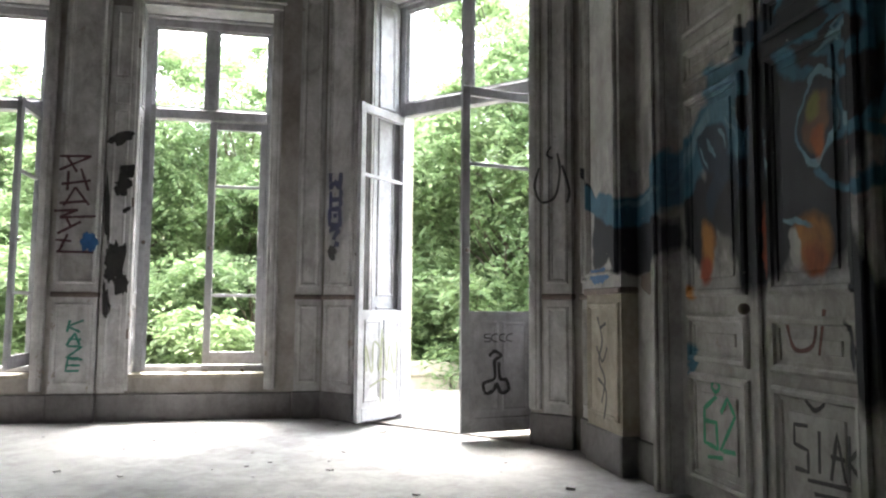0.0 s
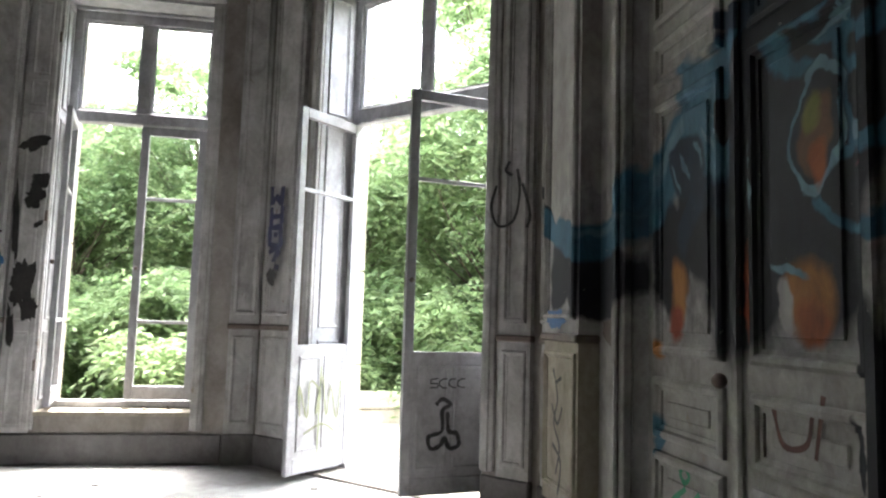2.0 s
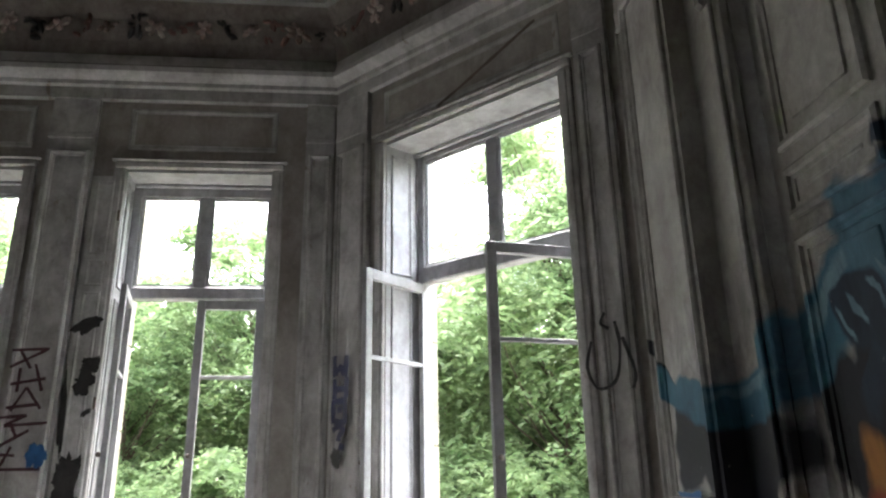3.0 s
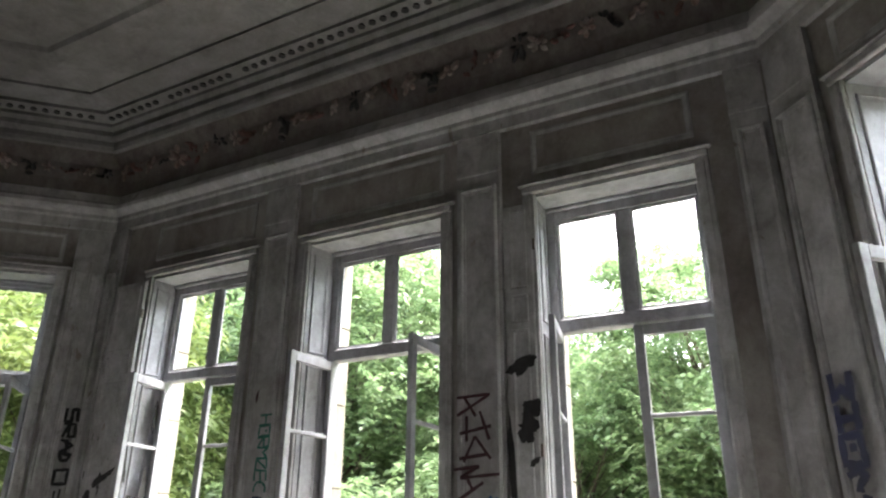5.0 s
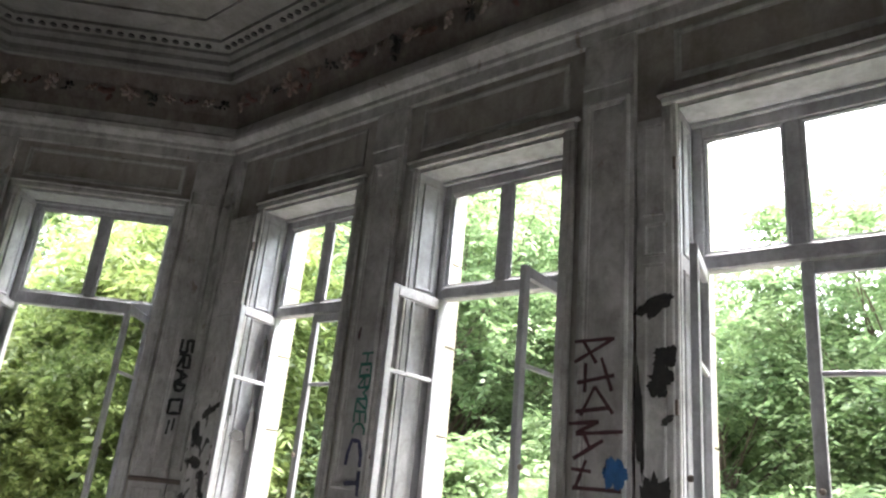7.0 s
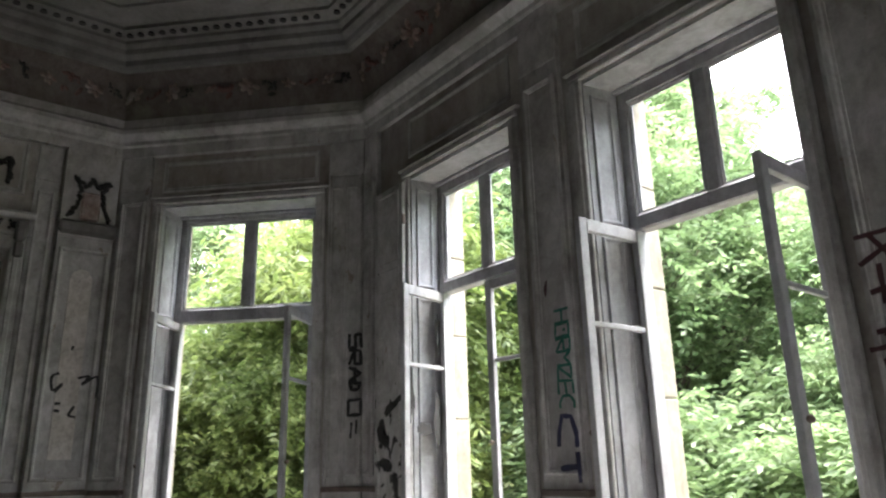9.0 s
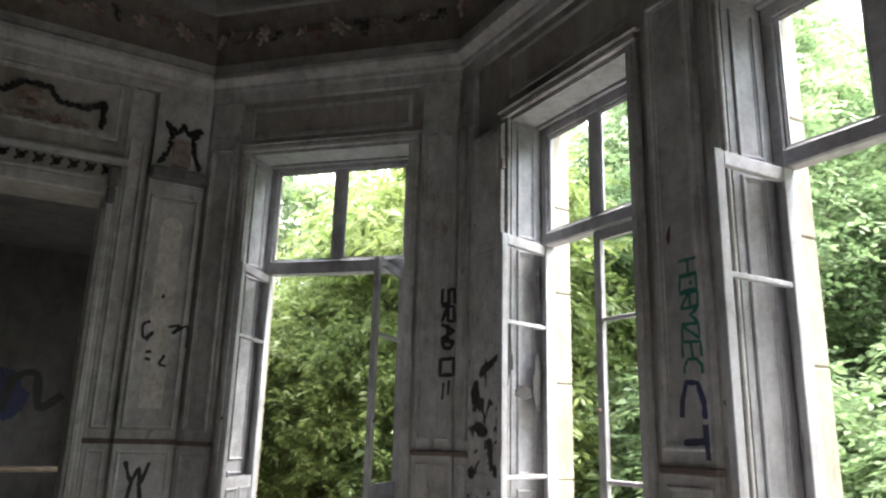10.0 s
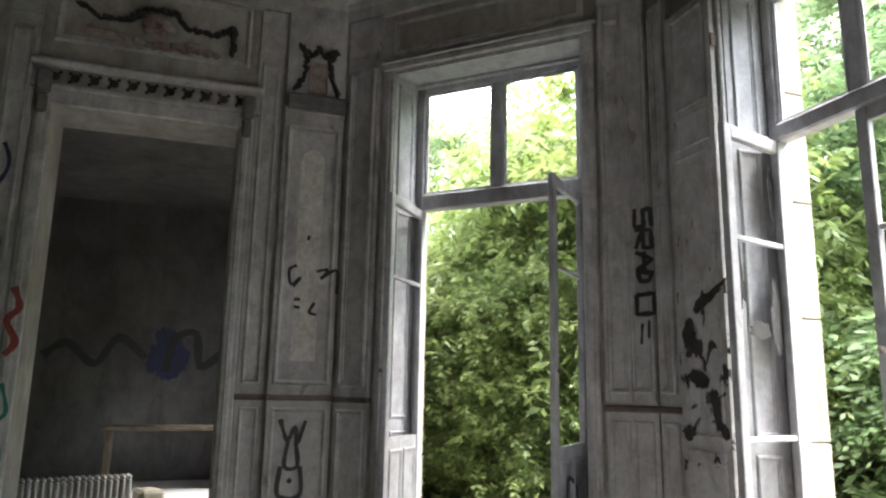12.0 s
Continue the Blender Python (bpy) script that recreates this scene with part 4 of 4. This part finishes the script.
scrawl(wall_right, [[(2.25, 1.02), (2.30, 0.90), (2.42, 0.92), (2.45, 1.05)], [(2.50, 1.08), (2.46, 0.88)]], 0.063, 0.022, BRONZE, "faded brown spray line")
scrawl(wall_east, [[(2.50, 2.36), (2.47, 2.30), (2.52, 2.26)], [(2.40, 2.20), (2.36, 2.05), (2.42, 1.92), (2.54, 1.96), (2.58, 2.15), (2.56, 2.30)], [(2.60, 2.2), (2.66, 2.0), (2.64, 1.9)]], -0.0845, 0.022, BLACK, "looping black spray line")

# tags on the garden door leaves, each on its own leaf
for ob in bpy.data.objects:
    if ob.name.startswith("casement") and ob.parent and ob.parent.name == "door_1":
        if ob["label"].startswith("grey"):
            scrawl(ob, [[(0.47, 0.68), (0.42, 0.72), (0.36, 0.68), (0.42, 0.64), (0.42, 0.50), (0.52, 0.46), (0.50, 0.38), (0.43, 0.40), (0.40, 0.45), (0.36, 0.38), (0.29, 0.40), (0.31, 0.48), (0.37, 0.50), (0.38, 0.63)]], -0.026, 0.03, BLACK, "black sprayed bone-like doodle")
            graffiti(ob, "SCCC", 0.24, 0.86, 0.055, 0.06, -0.026, 0.010, BLACK, "small black tag", down=False, seed=23, mirror=True)
        else:
            scrawl(ob, [[(0.14, 0.75), (0.18, 0.45), (0.26, 0.72), (0.30, 0.48), (0.36, 0.80), (0.42, 0.50), (0.38, 0.66), (0.50, 0.76), (0.52, 0.48), (0.62, 0.74), (0.60, 0.5)], [(0.2, 0.35), (0.35, 0.42), (0.55, 0.36)], [(0.38, 0.88), (0.39, 0.2)]], 0.027, 0.018, OLIVE, "olive sprayed tag")
    if ob.name.startswith("casement") and ob.parent and ob.parent.name == "door_2" and ob["label"].startswith("grey"):
        scrawl(ob, [[(0.36, 0.80), (0.50, 0.82), (0.50, 0.50)], [(0.30, 0.78), (0.28, 0.55), (0.4, 0.52)]], -0.026, 0.035, NAVY, "navy sprayed letter")

for ob in bpy.data.objects:
    if ob.name.startswith("casement") and ob.parent and ob.parent.name == "window_3" and ob["label"].startswith("open"):
        for x, z, rx, rz, k in ((0.10, 2.60, 0.03, 0.16, 51), (0.12, 1.85, 0.05, 0.22, 52), (0.50, 2.05, 0.06, 0.20, 53), (0.30, 1.78, 0.10, 0.05, 54)):
            blotch(ob, x, z, rx, rz, -0.026, SCORCH, "clinging sooty shard", k, name="soot_shard")

cable = bmesh.new()
ribbon(cable, smooth_line([(1.22, 4.22), (1.45, 4.30), (1.75, 4.42), (2.15, 4.58)]), 0.03, -0.075, random.Random(3))
part("loose_strip", cable, RAIL, wall_east, "dark loose strip hanging over the door head")

# ---- neighbouring room behind the open doorway ----
room = tagged(new("wall_neighbour_room"), "dim grey plaster walls of the next room", "wall", kind="structure")
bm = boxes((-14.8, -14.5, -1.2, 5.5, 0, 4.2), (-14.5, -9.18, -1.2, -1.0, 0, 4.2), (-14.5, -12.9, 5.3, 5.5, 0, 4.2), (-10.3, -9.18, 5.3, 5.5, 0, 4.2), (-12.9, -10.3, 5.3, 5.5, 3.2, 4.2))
part("masonry", bm, DIM_PLASTER, room)
tagged(part("ceiling_neighbour_room", boxes((-14.8, -9.18, -1.2, 5.5, 4.2, 4.35)), DIM_PLASTER), "plaster ceiling of the next room, coloured dark to look dim", "ceiling", kind="structure")
scrawl(room, [[(1.6, 1.8), (1.9, 2.0), (2.3, 1.7), (2.6, 2.1), (3.0, 1.8)], [(3.3, 1.6), (3.4, 2.1), (3.7, 2.2), (3.8, 1.7), (4.1, 1.9)]], -0.01, 0.12, BLACK, "dark sprayed lettering").matrix_basis = ground_frame(-14.5, 0.5, 0, 1)
blotch(room, 3.3, 1.85, 0.25, 0.35, -0.006, NAVY, "blue sprayed patch", 41, name="paint_patch").matrix_basis = ground_frame(-14.5, 0.5, 0, 1)

radiator = tagged(new("radiator"), "white cast-iron column radiator standing on dusty floor", "radiator")
radiator.matrix_basis = pose(-10.62, 2.72, 0, 0, 0, 106)
for k in range(17):
    bm = bmesh.new()
    for dy in (-0.06, 0.0, 0.06):
        box(bm, k * 0.06, k * 0.06 + 0.034, dy - 0.02, dy + 0.02, 0.07, 0.46, bevel=0.012)
    box(bm, k * 0.06 - 0.003, k * 0.06 + 0.037, -0.085, 0.085, 0.4605, 0.50, bevel=0.014)
    box(bm, k * 0.06 - 0.003, k * 0.06 + 0.037, -0.085, 0.085, 0.03, 0.0695, bevel=0.014)
    part("section", bm, IRON, radiator)
for x in (0.0, 0.96):
    part("foot", boxes((x, x + 0.034, -0.07, 0.07, 0.0, 0.0295), bevel=0.006), IRON, radiator)
block = tagged(part("rubble_block", boxes((-0.16, 0.16, -0.12, 0.12, 0, 0.34), bevel=0.03), STONE, None, "", pose(-10.95, 3.86, 0, 0, 0, 20)), "pale broken plaster block on the floor", "block")
bench = tagged(new("bench"), "dark wooden bench against the far wall", "bench")
bench.matrix_basis = pose(-13.4, 4.0, 0, 0, 0, 90)
part("seat", boxes((-0.9, 0.9, -0.2, 0.2, 0.80, 0.86), bevel=0.01), BARK, bench)
for x in (-0.8, 0.8):
    part("leg", boxes((x - 0.04, x + 0.04, -0.16, 0.16, 0, 0.7995), bevel=0.008), BARK, bench)

# grit and flakes scattered on the floor
rng = np.random.default_rng(9)
bm = bmesh.new()
for k in range(260):
    x, y = rng.uniform(-8.0, 1.9), rng.uniform(0.5, 7.0)
    if x + y > 7.0 or y - x > 13.4:
        continue
    s = rng.uniform(0.006, 0.028)
    box(bm, -s, s, -s * 0.7, s * 0.7, 0, s * 0.5, m=pose(x, y, 0.0005, 0, 0, rng.uniform(0, 180)))
tagged(part("plaster_grit", bm, WHITE), "scattered grit and plaster flakes on the floor", "debris", kind="stuff")
for k, (x, y) in enumerate([(-1.15, 0.10), (-0.98, 0.22), (-0.80, 0.12), (-0.62, 0.2), (-3.1, 0.15), (-5.2, 0.2)]):
    bm = bmesh.new()
    bmesh.ops.create_icosphere(bm, subdivisions=1, radius=0.03, matrix=pose(0, 0, 0.008, 20 * k, 0, 40 * k) @ Matrix.Diagonal((1.5, 0.9, 0.28, 1)))
    tagged(part("paint_flake", bm, BARK, None, "", pose(x, 7.2 + y, 0.4305)), "dark curled leaf litter on the sill", "debris", group="litter on sills")
# ---- garden ----
bm = bmesh.new()
n = 40
vv = [[bm.verts.new((-400 + 800 * i / n, -400 + 800 * j / n, -0.45)) for i in range(n + 1)] for j in range(n + 1)]
for j in range(n):
    for i in range(n):
        bm.faces.new((vv[j][i], vv[j][i + 1], vv[j + 1][i + 1], vv[j + 1][i]))
tagged(part("ground", bm, EARTH), "dark overgrown garden earth", "ground", kind="structure")
bm = boxes((-8.3, 0.2, 7.76, 9.4, -0.44, -0.06), (0.2, 6.5, 7.76, 10.04, -0.44, -0.06), (2.72, 6.5, 2.0, 7.76, -0.44, -0.06))
tagged(part("terrace", bm, STONE), "pale sunlit stone terrace along the facade", "terrace", kind="structure")


kerb = tagged(new("terrace_kerb"), "low weathered stone kerb edging the terrace", "kerb", kind="structure")
for k in range(7):
    x = 0.25 + k * 0.88
    part("kerb_stone", boxes((x, x + 0.865, 10.045, 10.40, -0.44, 0.12), bevel=0.02), STONE, kerb)
    part("coping_stone", boxes((x + 0.003, x + 0.862, 10.0, 10.45, 0.1205, 0.30 + 0.012 * (k % 2)), bevel=0.025), STONE, kerb)


def leaves_mesh(name, centres, radii, per, size, seed, material, droop=0.3, tumble=0.5, count=7, slim=0.2):
    """A crown of folded leaflets in loose clumps: each leaflet is two triangles on a pinnate spray."""
    rng = np.random.default_rng(seed)
    pts = []
    for c, r in zip(centres, radii):
        d = rng.normal(size=(per, 3))
        d /= np.linalg.norm(d, axis=1)[:, None]
        rad = r * rng.uniform(0.05, 1.25, per)
        pts.append(np.asarray(c) + d * rad[:, None] * np.array([1, 1, 0.75]))
    base = np.concatenate(pts)
    k = len(base)
    az = rng.uniform(0, 2 * np.pi, k)
    stem = np.stack([np.cos(az), np.sin(az), -droop + rng.normal(0, 0.25, k)], 1)
    stem /= np.linalg.norm(stem, axis=1)[:, None]
    lat = np.stack([-np.sin(az), np.cos(az), rng.normal(0, 0.25, k)], 1)
    verts = []
    for j in range(count):
        s = size * rng.uniform(0.7, 1.25, k)[:, None]
        side = 1 if j % 2 else -1
        root = base + stem * (size * 0.62 * (j // 2)) - np.array([0, 0, 1.0]) * size * 0.035 * (j // 2) ** 2
        way = (lat * side * 1.0 + stem * 0.55) if j < count - 1 else stem
        way = way + rng.normal(0, 0.15, (k, 3))
        way /= np.linalg.norm(way, axis=1)[:, None]
        wide = np.cross(way, rng.normal(0, tumble, (k, 3)) + np.array([0, 0, 1.0]))
        wide /= np.linalg.norm(wide, axis=1)[:, None] + 1e-6
        mid = root + way * s * 0.55
        verts.append(np.stack([root, mid + wide * s * slim, root + way * s + np.array([0, 0, -0.12]) * s, mid - wide * s * slim - np.array([0, 0, 0.05]) * s], 1).reshape(-1, 3))
    v = np.concatenate(verts)
    q = len(v) // 4
    me = bpy.data.meshes.new(name)
    me.vertices.add(len(v))
    me.vertices.foreach_set("co", v.astype(np.float32).ravel())
    me.loops.add(q * 4)
    me.loops.foreach_set("vertex_index", np.arange(q * 4, dtype=np.int32))
    me.polygons.add(q)
    me.polygons.foreach_set("loop_start", np.arange(0, q * 4, 4, dtype=np.int32))
    me.update(calc_edges=True)
    me.materials.append(material)
    return me


def limb(bm, p, q, r0, r1, bend, rng, segs=5, sides=7):
    p, q = Vector(p), Vector(q)
    prev = None
    off = Vector((rng.uniform(-1, 1), rng.uniform(-1, 1), rng.uniform(-0.3, 0.3))) * bend
    for i in range(segs + 1):
        t = i / segs
        c = p.lerp(q, t) + off * math.sin(math.pi * t)
        r = r0 + (r1 - r0) * t
        ring = [bm.verts.new(c + Vector((math.cos(6.2832 * k / sides) * r, math.sin(6.2832 * k / sides) * r, 0))) for k in range(sides)]
        if prev:
            for k in range(sides):
                bm.faces.new((prev[k], prev[(k + 1) % sides], ring[(k + 1) % sides], ring[k]))
        prev = ring


def tree(name, height, spread, low, clumps, per, size, seed, material, label, category="tree", droop=0.3, tumble=0.5, count=9, slim=0.19, puff=0.46):
    rng = random.Random(seed)
    ob = tagged(new(name), label, category, group="garden " + category + "s")
    bm = bmesh.new()
    top = Vector((rng.uniform(-0.3, 0.3), rng.uniform(-0.3, 0.3), height * 0.85))
    limb(bm, (0, 0, -0.1), top, 0.03 + height * 0.014, 0.02, 0.3, rng, 7, 9)
    centres, radii = [], []
    for i in range(clumps):
        a = rng.uniform(0, 6.283)
        h = rng.uniform(low, 0.94)
        rr = spread * math.sqrt(rng.uniform(0.05, 1)) * (1.05 - 0.65 * abs(h - 0.5))
        c = Vector((math.cos(a) * rr, math.sin(a) * rr, height * h))
        centres.append(c)
        radii.append(rng.uniform(0.35, 0.8) * spread * puff)
        root = Vector((top.x * h * 0.7, top.y * h * 0.7, height * max(0.02, h * 0.72 - 0.12)))
        limb(bm, root, c, 0.012 + 0.004 * height * (1.1 - h), 0.006, 0.2, rng, 4, 5)
    part("trunk", bm, BARK, ob, smooth=True)
    crown = new("crown", leaves_mesh("crown", centres, radii, per, size, seed, material, droop, tumble, count, slim))
    crown.parent = ob
    return ob


kinds = [
    tree("tree", 6.9, 2.0, 0.15, 110, 85, 0.10, 3, LEAF, "slender tree with bright green pinnate foliage", tumble=0.8),
    tree("tree", 9.0, 2.4, 0.22, 120, 95, 0.11, 5, LEAF_DARK, "tall garden tree with deep green foliage", tumble=0.9),
    tree("tree", 5.2, 1.7, 0.12, 80, 75, 0.095, 8, LEAF, "young tree with light green feathery leaves", tumble=0.8),
]
bushes = [
    tree("shrub", 2.3, 1.4, 0.10, 42, 60, 0.12, 21, LEAF, "low shrub of bright feathery fronds", "shrub", 0.25, 0.6, 13, 0.17, 0.5),
    tree("shrub", 4.6, 1.6, 0.03, 150, 95, 0.125, 34, LEAF_BUSH, "dense yellow-green bush pressing against the garden door", "shrub", 0.7, 1.4, 6, 0.16, 0.62),
]
placed = random.Random(77)
spots = [(0, -1.3, 13.6, 0.98), (2, 1.2, 13.4, 1.22), (0, 2.35, 15.0, 0.85), (0, 3.7, 11.9, 1.14), (0, 5.2, 10.8, 1.12), (0, 0.2, 18.0, 1.0), (0, 7.6, 13.0, 0.95), (0, 4.3, 17.0, 0.85), (2, -3.2, 13.2, 1.05),
         (0, -5.0, 15.0, 0.95), (1, -9.2, 16.2, 1.15), (0, -3.6, 18.5, 0.90), (0, -8.6, 13.6, 1.35), (1, -10.8, 14.5, 1.05), (0, -13.0, 13.0, 1.1), (1, -16.5, 12.0, 0.95), (1, -15.5, 16.0, 1.1), (1, -17.5, 9.0, 0.95), (1, -11.5, 17.5, 1.05),
         (0, 9.0, 9.5, 1.0), (2, 8.0, 6.6, 1.1), (1, -9.5, 19.0, 1.0), (0, 10.5, 15.0, 1.0), (2, 2.4, 20.5, 1.1), (2, -6.4, 20.0, 1.2), (2, -0.8, 22.0, 1.2)]
first = set()
for k, x, y, s in spots:
    m = pose(x, y, -0.45, 0, 0, placed.uniform(0, 360)) @ Matrix.Scale(s, 4)
    if k in first:
        o = copy_thing(kinds[k], m)
        o.matrix_basis = m
    else:
        first.add(k)
        kinds[k].matrix_basis = m
low_spots = [(0, -0.7, 10.9, 1.0), (0, 1.0, 11.6, 0.85), (0, 1.9, 12.3, 1.1), (0, 2.7, 11.0, 0.9), (0, -2.3, 11.8, 0.9), (0, -4.0, 11.2, 1.0), (0, 4.4, 9.8, 0.8), (0, -5.7, 11.9, 1.1), (0, -7.3, 11.3, 1.1), (0, 6.3, 8.2, 0.9),
             (0, -0.2, 13.4, 1.2), (0, -5.2, 13.7, 1.4), (0, 2.4, 14.4, 1.2), (0, 4.4, 13.2, 1.3), (0, 6.8, 11.2, 1.3), (0, -2.0, 15.2, 1.3), (0, -8.7, 11.3, 1.2),
             (1, -10.2, 9.2, 1.3), (1, -9.9, 7.9, 0.72), (1, -12.4, 8.6, 0.9), (1, -11.2, 7.5, 0.85), (1, -9.6, 9.9, 0.9), (1, -12.0, 9.6, 1.3), (1, -10.3, 10.2, 1.15), (1, -13.4, 11.0, 1.15)]
for k, x, y, s in low_spots:
    m = pose(x, y, -0.45, 0, 0, placed.uniform(0, 360)) @ Matrix.Scale(s, 4)
    if k + 10 in first:
        o = copy_thing(bushes[k], m)
        o.matrix_basis = m
    else:
        first.add(k + 10)
        bushes[k].matrix_basis = m
